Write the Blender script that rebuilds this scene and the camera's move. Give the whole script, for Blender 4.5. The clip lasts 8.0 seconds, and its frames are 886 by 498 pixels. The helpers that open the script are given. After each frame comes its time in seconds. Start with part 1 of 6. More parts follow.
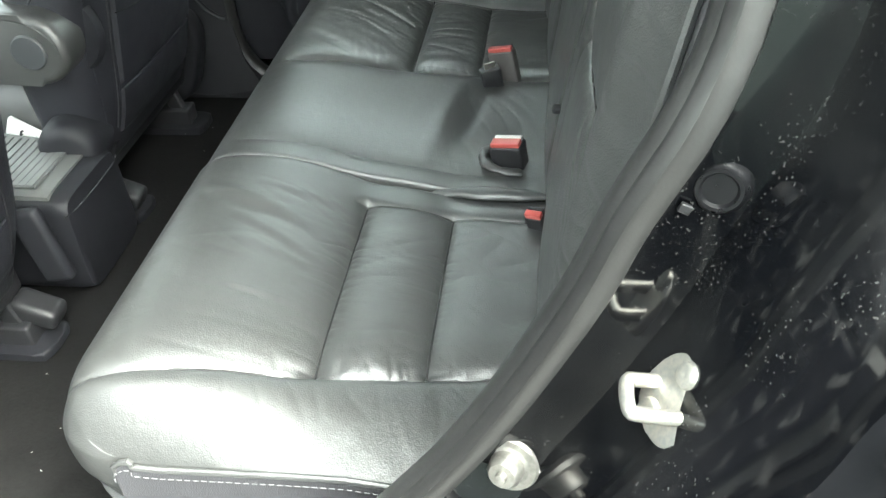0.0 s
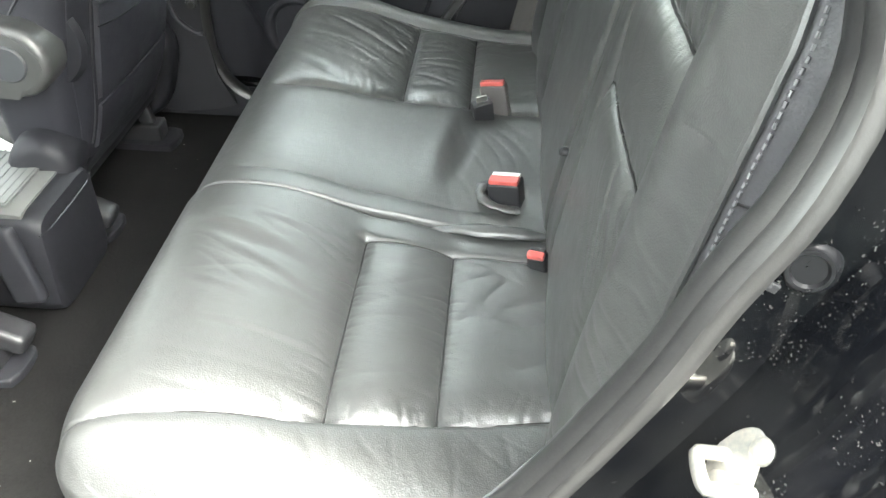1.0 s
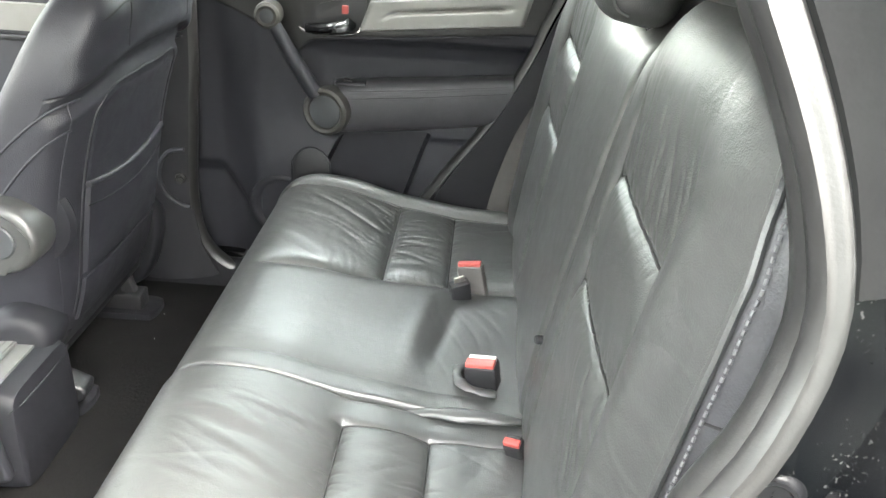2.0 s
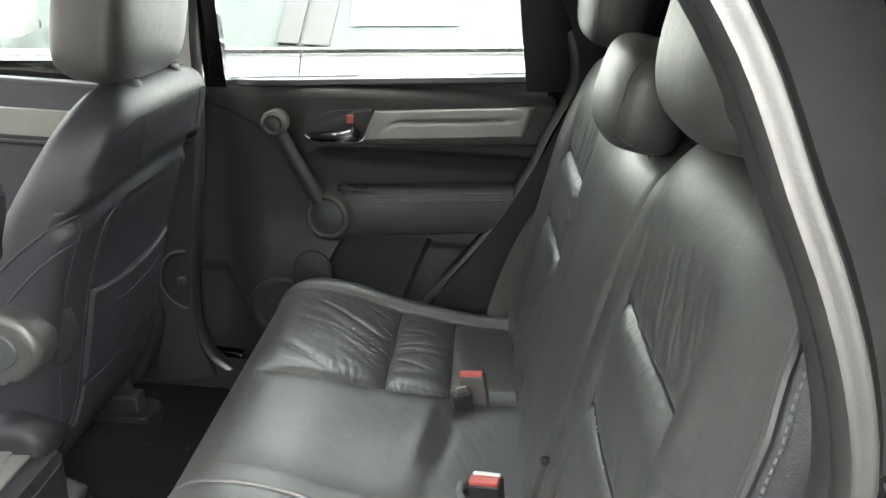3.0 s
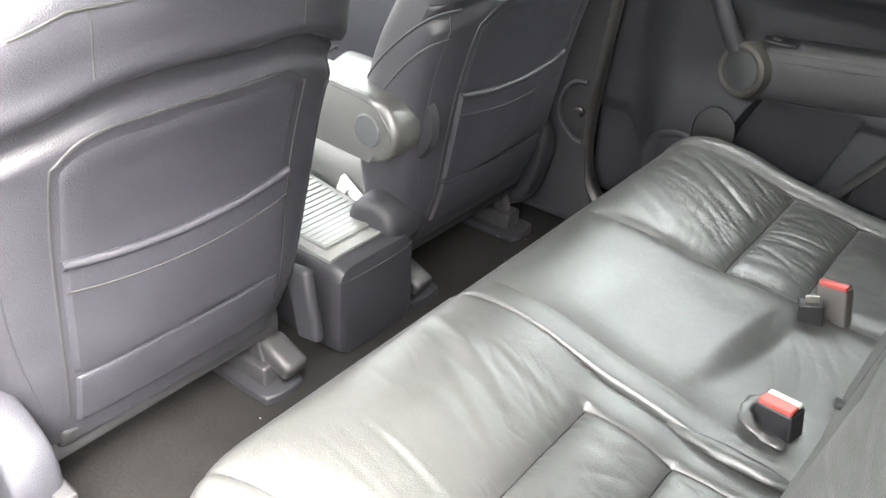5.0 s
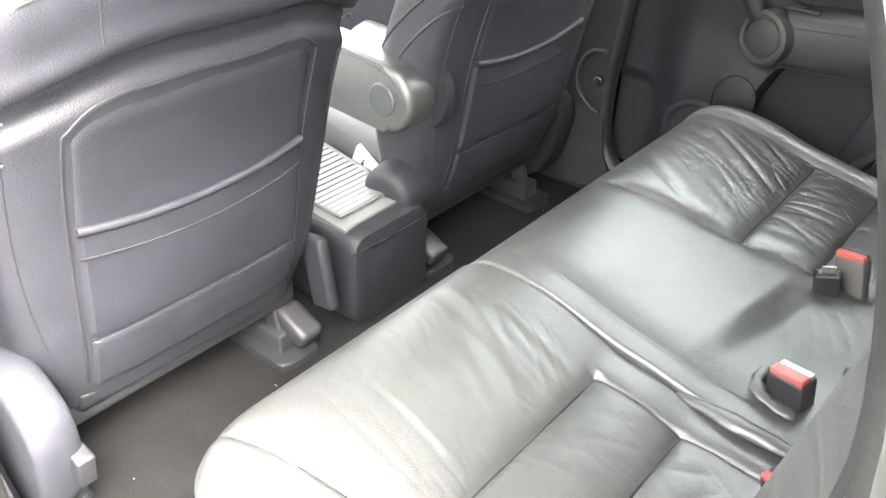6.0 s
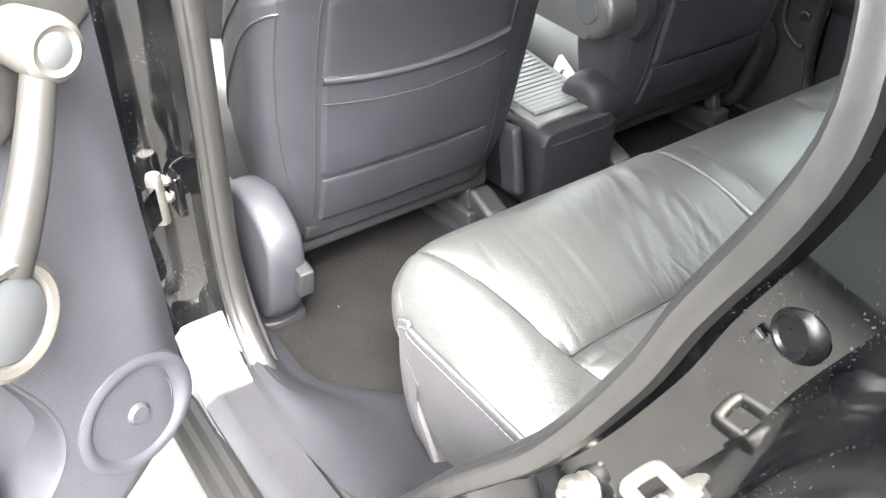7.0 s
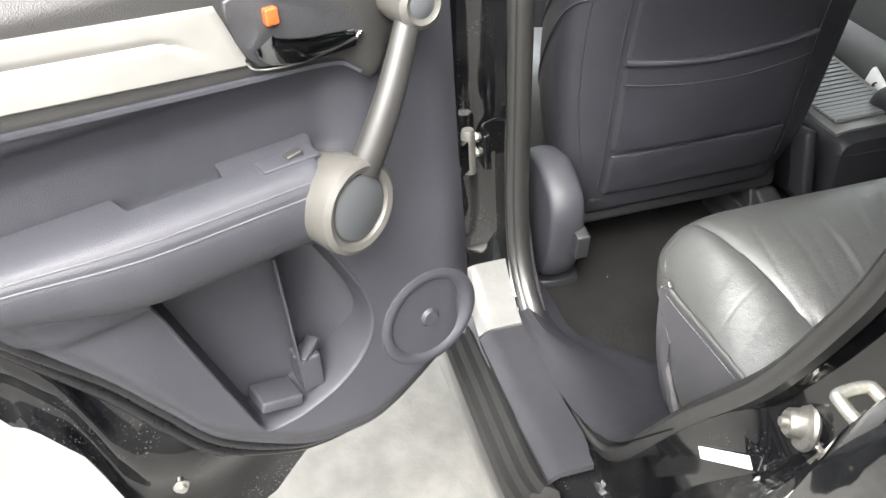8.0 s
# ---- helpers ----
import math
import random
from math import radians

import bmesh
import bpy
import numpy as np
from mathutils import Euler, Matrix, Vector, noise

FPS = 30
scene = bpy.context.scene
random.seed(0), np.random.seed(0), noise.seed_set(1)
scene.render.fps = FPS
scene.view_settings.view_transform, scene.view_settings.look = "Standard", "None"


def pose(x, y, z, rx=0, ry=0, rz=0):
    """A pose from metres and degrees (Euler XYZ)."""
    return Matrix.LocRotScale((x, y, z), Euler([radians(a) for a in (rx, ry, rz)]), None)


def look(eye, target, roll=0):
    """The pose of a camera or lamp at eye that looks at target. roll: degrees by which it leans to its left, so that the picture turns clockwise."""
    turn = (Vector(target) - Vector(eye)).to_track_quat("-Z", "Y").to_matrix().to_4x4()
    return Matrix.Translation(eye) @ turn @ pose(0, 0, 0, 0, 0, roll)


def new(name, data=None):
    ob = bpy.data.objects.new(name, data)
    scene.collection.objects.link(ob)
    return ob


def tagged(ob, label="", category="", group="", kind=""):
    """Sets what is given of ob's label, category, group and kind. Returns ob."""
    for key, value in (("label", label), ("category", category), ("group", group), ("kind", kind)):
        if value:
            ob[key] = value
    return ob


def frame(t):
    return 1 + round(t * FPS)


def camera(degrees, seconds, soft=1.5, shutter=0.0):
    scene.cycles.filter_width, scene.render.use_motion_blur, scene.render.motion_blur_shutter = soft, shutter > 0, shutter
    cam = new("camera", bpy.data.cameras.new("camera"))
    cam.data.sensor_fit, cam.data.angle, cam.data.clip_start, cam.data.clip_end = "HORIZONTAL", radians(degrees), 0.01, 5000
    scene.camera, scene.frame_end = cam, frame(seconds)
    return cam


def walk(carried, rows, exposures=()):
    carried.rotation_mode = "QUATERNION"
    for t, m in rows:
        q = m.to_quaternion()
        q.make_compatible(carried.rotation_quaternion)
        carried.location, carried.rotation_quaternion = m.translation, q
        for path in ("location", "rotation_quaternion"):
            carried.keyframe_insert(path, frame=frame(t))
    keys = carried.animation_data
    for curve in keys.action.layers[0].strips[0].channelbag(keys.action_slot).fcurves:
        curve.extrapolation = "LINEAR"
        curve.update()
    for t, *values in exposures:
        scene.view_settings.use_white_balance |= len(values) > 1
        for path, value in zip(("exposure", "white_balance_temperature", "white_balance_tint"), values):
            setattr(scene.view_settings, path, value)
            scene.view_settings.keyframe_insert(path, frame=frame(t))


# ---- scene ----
cam = camera(55.8, 8.0)
PATH = [
    (0, (0.485, -1.054, 1.308), (0.248, 0.515, 0.091), -3.4),
    (0.5, (0.415, -1.033, 1.317), (0.3, 0.537, 0.084), 0.1),
    (1, (0.403, -1.034, 1.325), (0.313, 0.57, 0.133), 1.7),
    (1.5, (0.41, -1.035, 1.354), (0.321, 0.694, 0.353), 2.7),
    (2, (0.402, -1.031, 1.37), (0.34, 0.765, 0.493), 3.1),
    (2.2, (0.388, -1.008, 1.37), (0.361, 0.811, 0.538), 3.8),
    (3.3, (0.381, -1.027, 1.422), (0.309, 0.853, 0.744), 3.8),
    (3.5, (0.39, -1.02, 1.408), (0.269, 0.856, 0.723), 4.2),
    (4, (0.468, -0.96, 1.371), (-0.311, 0.65, 0.475), 4.2),
    (4.5, (0.533, -0.881, 1.349), (-0.474, 0.527, 0.347), 3.2),
    (6, (0.574, -0.856, 1.341), (-0.478, 0.445, 0.244), 2.0),
    (6.5, (0.608, -0.887, 1.332), (-0.574, 0.244, 0.181), 2.0),
    (7, (0.723, -0.986, 1.33), (-0.586, -0.048, 0.145), 0.3),
    (7.5, (0.829, -1.061, 1.338), (-0.583, -0.264, 0.167), 0.1),
    (8, (0.858, -1.051, 1.346), (-0.744, -0.694, 0.203), -4.3),
]
walk(cam, [(t, look(eye, target, roll)) for t, eye, target, roll in PATH],
     exposures=[(0.0, 4.3, 6350, -1), (1.0, 4.95, 6500, 4), (2.2, 5.35, 6650, 7), (3.3, 4.08, 6700, 8), (3.6, 4.08, 6700, 8), (4.2, 4.75, 6750, 10), (6.0, 5.48, 6700, 10), (7.0, 4.8, 6550, 10), (8.0, 3.38, 6500, 9)])

# ---------------------------------------------------------------- light
world = bpy.data.worlds.new("overcast_sky")
scene.world = world
world.use_nodes = True
_n = world.node_tree.nodes
_sky = _n.new("ShaderNodeTexSky")
_sky.sky_type, _sky.sun_disc = "NISHITA", False
_sky.sun_elevation, _sky.sun_rotation = radians(54), radians(115)
_sky.air_density, _sky.dust_density, _sky.ozone_density = 2.0, 9.0, 1.0
_hsv = _n.new("ShaderNodeHueSaturation")
_hsv.inputs["Saturation"].default_value = 0.22
world.node_tree.links.new(_sky.outputs[0], _hsv.inputs["Color"])
world.node_tree.links.new(_hsv.outputs[0], _n["Background"].inputs[0])
_n["Background"].inputs[1].default_value = 0.15
sun = new("sun", bpy.data.lights.new("sun", "SUN"))
sun.data.energy, sun.data.angle, sun.data.color = 0.21, radians(110), (1.0, 0.985, 0.96)
sun.matrix_world = look((3.9, -1.8, 5.9), (0, 0, 0))


# ---------------------------------------------------------------- materials
def material(name, base, rough=0.5, metal=0.0, var=0.12, scale=9.0, bump=0.1, grain=450.0, soft_bump=0.0,
             soft_scale=30.0, spec=0.5, coat=0.0, cells=False, rough_var=0.1, sheen=0.0, tint=None, coat_rough=0.04):
    m = bpy.data.materials.new(name)
    m.use_nodes = True
    t = m.node_tree
    b = t.nodes["Principled BSDF"]
    co = t.nodes.new("ShaderNodeTexCoord")

    def noise_node(s, detail=4.0):
        k = t.nodes.new("ShaderNodeTexNoise")
        k.inputs["Scale"].default_value, k.inputs["Detail"].default_value = s, detail
        t.links.new(co.outputs["Object"], k.inputs["Vector"])
        return k

    big, mid = noise_node(scale), noise_node(scale * 7.3, 6.0)
    add = t.nodes.new("ShaderNodeMath")
    add.operation = "ADD"
    t.links.new(big.outputs["Fac"], add.inputs[0])
    t.links.new(mid.outputs["Fac"], add.inputs[1])
    ramp = t.nodes.new("ShaderNodeMapRange")
    ramp.inputs["From Min"].default_value, ramp.inputs["From Max"].default_value = 0.7, 1.3
    t.links.new(add.outputs[0], ramp.inputs["Value"])
    mix = t.nodes.new("ShaderNodeMix")
    mix.data_type = "RGBA"
    other = tint or base
    mix.inputs["A"].default_value = (*[c * (1 - var) for c in base], 1)
    mix.inputs["B"].default_value = (*[min(1, c * (1 + var)) for c in other], 1)
    t.links.new(ramp.outputs[0], mix.inputs["Factor"])
    t.links.new(mix.outputs["Result"], b.inputs["Base Color"])
    r2 = t.nodes.new("ShaderNodeMapRange")
    r2.inputs["To Min"].default_value, r2.inputs["To Max"].default_value = max(0.02, rough - rough_var), min(1, rough + rough_var)
    t.links.new(mid.outputs["Fac"], r2.inputs["Value"])
    t.links.new(r2.outputs[0], b.inputs["Roughness"])
    b.inputs["Metallic"].default_value = metal
    b.inputs["Specular IOR Level"].default_value = spec
    b.inputs["Coat Weight"].default_value = coat
    b.inputs["Coat Roughness"].default_value = coat_rough
    b.inputs["Sheen Weight"].default_value = sheen
    if bump:
        if cells:
            g = t.nodes.new("ShaderNodeTexVoronoi")
            g.inputs["Scale"].default_value = grain
            t.links.new(co.outputs["Object"], g.inputs["Vector"])
            out = g.outputs["Distance"]
        else:
            out = noise_node(grain, 2.0).outputs["Fac"]
        bp = t.nodes.new("ShaderNodeBump")
        bp.inputs["Strength"].default_value, bp.inputs["Distance"].default_value = bump, 0.001
        t.links.new(out, bp.inputs["Height"])
        last = bp
        if soft_bump:
            b2 = t.nodes.new("ShaderNodeBump")
            b2.inputs["Strength"].default_value, b2.inputs["Distance"].default_value = soft_bump, 0.004
            t.links.new(noise_node(soft_scale, 3.0).outputs["Fac"], b2.inputs["Height"])
            t.links.new(bp.outputs[0], b2.inputs["Normal"])
            last = b2
        t.links.new(last.outputs[0], b.inputs["Normal"])
    return m


def dusty_paint(name, base, rough, spec, dust, coat):
    """Glossy black paint with specks and wiped streaks of pale dust."""
    m = bpy.data.materials.new(name)
    m.use_nodes = True
    t = m.node_tree
    b = t.nodes["Principled BSDF"]
    co = t.nodes.new("ShaderNodeTexCoord")

    def mask(scale, stretch, low, high, detail):
        turn = t.nodes.new("ShaderNodeMapping")
        turn.inputs["Scale"].default_value = stretch
        turn.inputs["Rotation"].default_value = (0.0, 0.6, 0.0)
        k = t.nodes.new("ShaderNodeTexNoise")
        k.inputs["Scale"].default_value, k.inputs["Detail"].default_value = scale, detail
        cut = t.nodes.new("ShaderNodeMapRange")
        cut.inputs["From Min"].default_value, cut.inputs["From Max"].default_value = low, high
        t.links.new(co.outputs["Object"], turn.inputs["Vector"])
        t.links.new(turn.outputs[0], k.inputs["Vector"])
        t.links.new(k.outputs["Fac"], cut.inputs["Value"])
        return cut.outputs[0]

    def both(x, y, how):
        n = t.nodes.new("ShaderNodeMath")
        n.operation = how
        for i, v in enumerate((x, y)):
            if isinstance(v, float):
                n.inputs[i].default_value = v
            else:
                t.links.new(v, n.inputs[i])
        return n.outputs[0]

    specks = both(mask(420, (1, 1, 1), 0.66, 0.72, 1.0), mask(16, (1, 1, 1), 0.42, 0.62, 2.0), "MULTIPLY")
    streaks = both(mask(30, (5, 5, 0.35), 0.56, 0.74, 3.0), mask(5, (1, 1, 1), 0.45, 0.65, 2.0), "MULTIPLY")
    film = both(both(streaks, 0.55, "MULTIPLY"), both(mask(9, (1, 1, 1), 0.45, 0.8, 5.0), 0.3, "MULTIPLY"), "ADD")
    total = both(both(both(specks, 1.3, "MULTIPLY"), film, "ADD"), dust, "MULTIPLY")
    clear = t.nodes.new("ShaderNodeClamp")
    t.links.new(total, clear.inputs[0])
    mix = t.nodes.new("ShaderNodeMix")
    mix.data_type = "RGBA"
    mix.inputs["A"].default_value = (*base, 1)
    mix.inputs["B"].default_value = (0.075, 0.073, 0.07, 1)
    t.links.new(clear.outputs[0], mix.inputs["Factor"])
    t.links.new(mix.outputs["Result"], b.inputs["Base Color"])
    shine = t.nodes.new("ShaderNodeMapRange")
    shine.inputs["To Min"].default_value, shine.inputs["To Max"].default_value = rough, 0.6
    t.links.new(clear.outputs[0], shine.inputs["Value"])
    t.links.new(shine.outputs[0], b.inputs["Roughness"])
    b.inputs["Specular IOR Level"].default_value = spec
    b.inputs["Coat Weight"].default_value = coat
    b.inputs["Coat Roughness"].default_value = 0.03
    return m


def glass(name, color=(1, 1, 1), rough=0.0):
    m = bpy.data.materials.new(name)
    m.use_nodes = True
    b = m.node_tree.nodes["Principled BSDF"]
    b.inputs["Base Color"].default_value = (*color, 1)
    b.inputs["Roughness"].default_value = rough
    b.inputs["Transmission Weight"].default_value = 1.0
    b.inputs["IOR"].default_value = 1.45
    return m


LEATHER = material("black_leather", (0.041, 0.0418, 0.0408), 0.44, var=0.16, scale=7, bump=0.28, grain=620, cells=True,
                   soft_bump=0.22, soft_scale=55, spec=1.0, rough_var=0.08, coat=0.35, coat_rough=0.42)
LEATHER_BACK = material("black_leatherette", (0.0205, 0.0207, 0.0258), 0.45, var=0.14, scale=6, bump=0.35, grain=560, cells=True,
                        soft_bump=0.2, soft_scale=26, spec=0.5)
LEATHER_SIDE = material("matt_black_vinyl", (0.050, 0.049, 0.054), 0.5, var=0.15, scale=8, bump=0.3, grain=600, cells=True)
PLASTIC = material("charcoal_plastic", (0.026, 0.0265, 0.0322), 0.5, var=0.12, scale=6, bump=0.3, grain=700, cells=True, spec=0.35)
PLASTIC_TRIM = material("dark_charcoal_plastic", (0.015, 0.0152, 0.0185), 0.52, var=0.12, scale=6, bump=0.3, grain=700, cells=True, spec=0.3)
PLASTIC_DARK = material("black_plastic", (0.018, 0.018, 0.020), 0.45, var=0.15, scale=9, bump=0.25, grain=650, cells=True)
PLASTIC_GREY = material("grey_plastic", (0.052, 0.050, 0.046), 0.42, var=0.1, scale=12, bump=0.15, grain=700)
PLASTIC_BAR = material("dark_grey_plastic", (0.021, 0.0205, 0.020), 0.42, spec=0.35, var=0.1, scale=12, bump=0.15, grain=700)
PLASTIC_BAND = material("dark_warm_grey_plastic", (0.022, 0.0215, 0.021), 0.45, var=0.1, scale=8, bump=0.3, grain=700, cells=True)
PLASTIC_DISC = material("slate_plastic", (0.045, 0.048, 0.052), 0.5, var=0.08, scale=12, bump=0.2, grain=800)
RUBBER = material("door_seal_rubber", (0.016, 0.0157, 0.0155), 0.37, var=0.14, scale=11, bump=0.12, grain=420, soft_bump=0.05, soft_scale=40, spec=0.8)
STOP_RUBBER = material("stop_rubber", (0.007, 0.007, 0.008), 0.3, var=0.1, scale=20, bump=0.0, spec=0.3)
CARPET = material("black_carpet", (0.0075, 0.0072, 0.0072), 0.95, var=0.4, scale=18, bump=0.9, grain=900, soft_bump=0.4, soft_scale=160, spec=0.15)
PAINT = dusty_paint("black_car_paint", (0.004, 0.0043, 0.005), 0.06, 0.9, 0.12, 0.9)
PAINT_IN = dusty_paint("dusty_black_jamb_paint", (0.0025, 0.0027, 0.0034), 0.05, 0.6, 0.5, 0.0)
ALU = material("brushed_silver_trim", (0.27, 0.263, 0.252), 0.36, metal=0.55, var=0.06, scale=6, bump=0.06, grain=240)
DARK_CHROME = material("smoked_chrome", (0.16, 0.165, 0.17), 0.12, metal=1.0, var=0.1, bump=0.0, rough_var=0.04)
CHROME = material("chrome", (0.62, 0.62, 0.62), 0.16, metal=1.0, var=0.05, bump=0.0, rough_var=0.05)
STEEL = material("zinc_plated_steel", (0.44, 0.44, 0.425), 0.34, metal=0.8, var=0.15, scale=40, bump=0.15, grain=200, tint=(0.5, 0.475, 0.41))
STEEL_DULL = material("dull_steel", (0.28, 0.27, 0.25), 0.42, metal=0.8, var=0.25, scale=40, bump=0.15, grain=200)
GALV = material("pale_painted_sill", (0.11, 0.109, 0.106), 0.35, var=0.1, scale=20, bump=0.1, grain=160)
SCUFF = material("scuffed_sill_plastic", (0.020, 0.020, 0.023), 0.45, var=0.18, scale=9, bump=0.3, grain=500, cells=True, spec=0.35)
RED = material("red_plastic", (0.42, 0.075, 0.065), 0.4, var=0.06, bump=0.0)
ORANGE = material("orange_plastic", (0.36, 0.055, 0.012), 0.4, var=0.05, bump=0.0)
WHITE_PLASTIC = material("white_plastic", (0.75, 0.74, 0.70), 0.4, var=0.05, bump=0.0)
PAPER = material("white_paper", (0.80, 0.80, 0.78), 0.7, var=0.04, scale=14, bump=0.05, grain=300)
WEBBING = material("grey_belt_webbing", (0.085, 0.08, 0.077), 0.8, var=0.1, scale=40, bump=0.6, grain=800)
BUCKLE_GREY = material("warm_grey_plastic", (0.10, 0.093, 0.09), 0.45, var=0.08, scale=30, bump=0.2, grain=600)
SEAM = material("dark_sewn_seam", (0.012, 0.012, 0.012), 0.7, var=0.1, scale=40, bump=0.0)
THREAD = material("pale_stitching_thread", (0.15, 0.15, 0.155), 0.7, var=0.1, scale=60, bump=0.2, grain=900)
CONCRETE = material("worn_asphalt", (0.105, 0.103, 0.097), 0.85, var=0.22, scale=2.2, bump=0.6, grain=140, soft_bump=0.6, soft_scale=26, spec=0.2)
LID_GREY = material("satin_silver_grey_plastic", (0.105, 0.108, 0.105), 0.34, var=0.06, scale=20, bump=0.1, grain=500)
# near rear pillar lining only; light from the open door is in this colour
LINING_LIT = material("lit_grey_lining_plastic", (0.11, 0.11, 0.115), 0.5, var=0.1, scale=9, bump=0.25, grain=600, cells=True)
HEADLINER = material("grey_headliner_cloth", (0.60, 0.59, 0.56), 0.95, var=0.05, scale=30, bump=0.4, grain=900, spec=0.1)
PILLAR = material("light_grey_pillar_trim", (0.45, 0.445, 0.43), 0.6, var=0.06, scale=10, bump=0.3, grain=600, cells=True)
SILVER_PAINT = material("silver_white_car_paint", (0.42, 0.435, 0.45), 0.22, var=0.03, scale=5, bump=0.0, coat=0.6, metal=0.1)
GREEN_PAINT = material("grey_green_car_paint", (0.19, 0.235, 0.215), 0.22, var=0.05, scale=5, bump=0.0, coat=0.6, metal=0.2)
TYRE = material("tyre_rubber", (0.012, 0.012, 0.012), 0.7, var=0.2, scale=20, bump=0.4, grain=120, spec=0.2)
GLASS = glass("window_glass", (0.91, 0.97, 0.94))
DARK_GLASS = material("dark_window_glass", (0.040, 0.048, 0.046), 0.05, var=0.1, scale=1.5, bump=0.0, spec=0.3, rough_var=0.02)


# ---------------------------------------------------------------- mesh tools
def thing(name, at, label, category, group="", kind=""):
    e = new(name)
    e.location = at
    e.empty_display_size = 0.05
    return tagged(e, label, category, group, kind)


def base_of(ob):
    b = Vector((0, 0, 0))
    while ob:
        b += ob.location
        ob = ob.parent
    return b


def part(name, bm, mat, parent, label="", smooth=True, sharp=40):
    """One mesh under a thing or a part; coordinates are given in the world."""
    bmesh.ops.recalc_face_normals(bm, faces=bm.faces[:])
    off = base_of(parent)
    for v in bm.verts:
        v.co -= off
    me = bpy.data.meshes.new(name)
    bm.to_mesh(me)
    bm.free()
    for p in me.polygons:
        p.use_smooth = smooth
    if smooth:
        me.set_sharp_from_angle(angle=radians(sharp))
    me.materials.append(mat)
    ob = new(name, me)
    ob.parent = parent
    if label:
        ob["label"] = label
    return ob


def spline(points, n, closed=False):
    """Points evenly spread along a Catmull-Rom curve."""
    p = [Vector(q) for q in points]
    k = len(p)
    out = []
    for i in range(k if closed else k - 1):
        a, b, c, d = (p[(i + j) % k] if closed else p[min(max(i + j, 0), k - 1)] for j in (-1, 0, 1, 2))
        for s in range(16):
            t = s / 16
            out.append(0.5 * ((2 * b) + (c - a) * t + (2 * a - 5 * b + 4 * c - d) * t**2 + (3 * b - a - 3 * c + d) * t**3))
    out.append(p[0].copy() if closed else p[-1].copy())
    run = [0.0]
    for a, b in zip(out, out[1:]):
        run.append(run[-1] + (b - a).length)
    want = np.linspace(0, run[-1], n + 1 if closed else n)
    cols = [np.interp(want, run, [q[i] for q in out]) for i in range(len(out[0]))]
    res = [Vector(v) for v in zip(*cols)]
    return res[:-1] if closed else res


def curve_1d(pairs):
    """A smooth function through (x, y) pairs."""
    xs, ys = zip(*pairs)
    pts = spline([(x, y, 0) for x, y in pairs], 200)
    px, py = [q[0] for q in pts], [q[1] for q in pts]
    return lambda v: float(np.interp(v, px, py))


def step(a, b, v):
    t = min(1.0, max(0.0, (v - a) / (b - a)))
    return t * t * (3 - 2 * t)


def bell(v, w):
    return math.exp(-(v / w) ** 2)


def wave(x, y, z=0.0):
    return noise.noise(Vector((x, y, z)))


def slab(top, bottom, nu, nv):
    """A closed body between two sheets of points top(u, v) and bottom(u, v)."""
    bm = bmesh.new()
    sheets = []
    for f in (top, bottom):
        sheets.append([[bm.verts.new(f(i / nu, j / nv)) for j in range(nv + 1)] for i in range(nu + 1)])
    for a in sheets:
        for i in range(nu):
            for j in range(nv):
                bm.faces.new((a[i][j], a[i + 1][j], a[i + 1][j + 1], a[i][j + 1]))
    a, b = sheets
    for i in range(nu):
        for j in (0, nv):
            bm.faces.new((a[i][j], a[i + 1][j], b[i + 1][j], b[i][j]))
    for j in range(nv):
        for i in (0, nu):
            bm.faces.new((a[i][j], a[i][j + 1], b[i][j + 1], b[i][j]))
    return bm


def loft(rings, closed_ring=True, caps=True, closed_path=False):
    bm = bmesh.new()
    vs = [[bm.verts.new(p) for p in r] for r in rings]
    n, m = len(vs), len(vs[0])
    for i in range(n if closed_path else n - 1):
        for j in range(m if closed_ring else m - 1):
            k = (i + 1) % n
            bm.faces.new((vs[i][j], vs[i][(j + 1) % m], vs[k][(j + 1) % m], vs[k][j]))
    if caps and closed_ring and not closed_path:
        bm.faces.new(vs[0])
        bm.faces.new(vs[-1])
    return bm


def sweep(path, profile, up=(0, 1, 0), closed=False):
    """A profile of (across, up) offsets along a path."""
    path = [Vector(p) for p in path]
    up, rings, n = Vector(up), [], len(path)
    for i, p in enumerate(path):
        a = path[i - 1] if closed or i else p
        b = path[(i + 1) % n] if closed or i < n - 1 else p
        d = (b - a).normalized()
        side = d.cross(up).normalized()
        top = side.cross(d).normalized()
        s = profile(i / (n - 1)) if callable(profile) else profile
        rings.append([p + side * u + top * v for u, v in s])
    return loft(rings, closed_path=closed)


def circle(r, n=10, sq=1.0):
    return [(r * math.cos(2 * math.pi * k / n), r * sq * math.sin(2 * math.pi * k / n)) for k in range(n)]


def tube(path, r, n=10, up=(0, 0, 1), closed=False):
    d = (Vector(path[-1]) - Vector(path[0])).normalized() if not closed else Vector((0, 0, 1))
    if not closed and abs(d.dot(Vector(up))) > 0.9:
        up = (1, 0, 0)
    return sweep(path, circle(r, n), up, closed)


def lathe(profile, m=None, n=28):
    """Turns (radius, height) pairs round z; m moves the result."""
    rings = [[Vector((r * math.cos(2 * math.pi * k / n), r * math.sin(2 * math.pi * k / n), h)) for k in range(n)] for r, h in profile]
    bm = loft(rings)
    if m:
        bm.transform(m)
    return bm


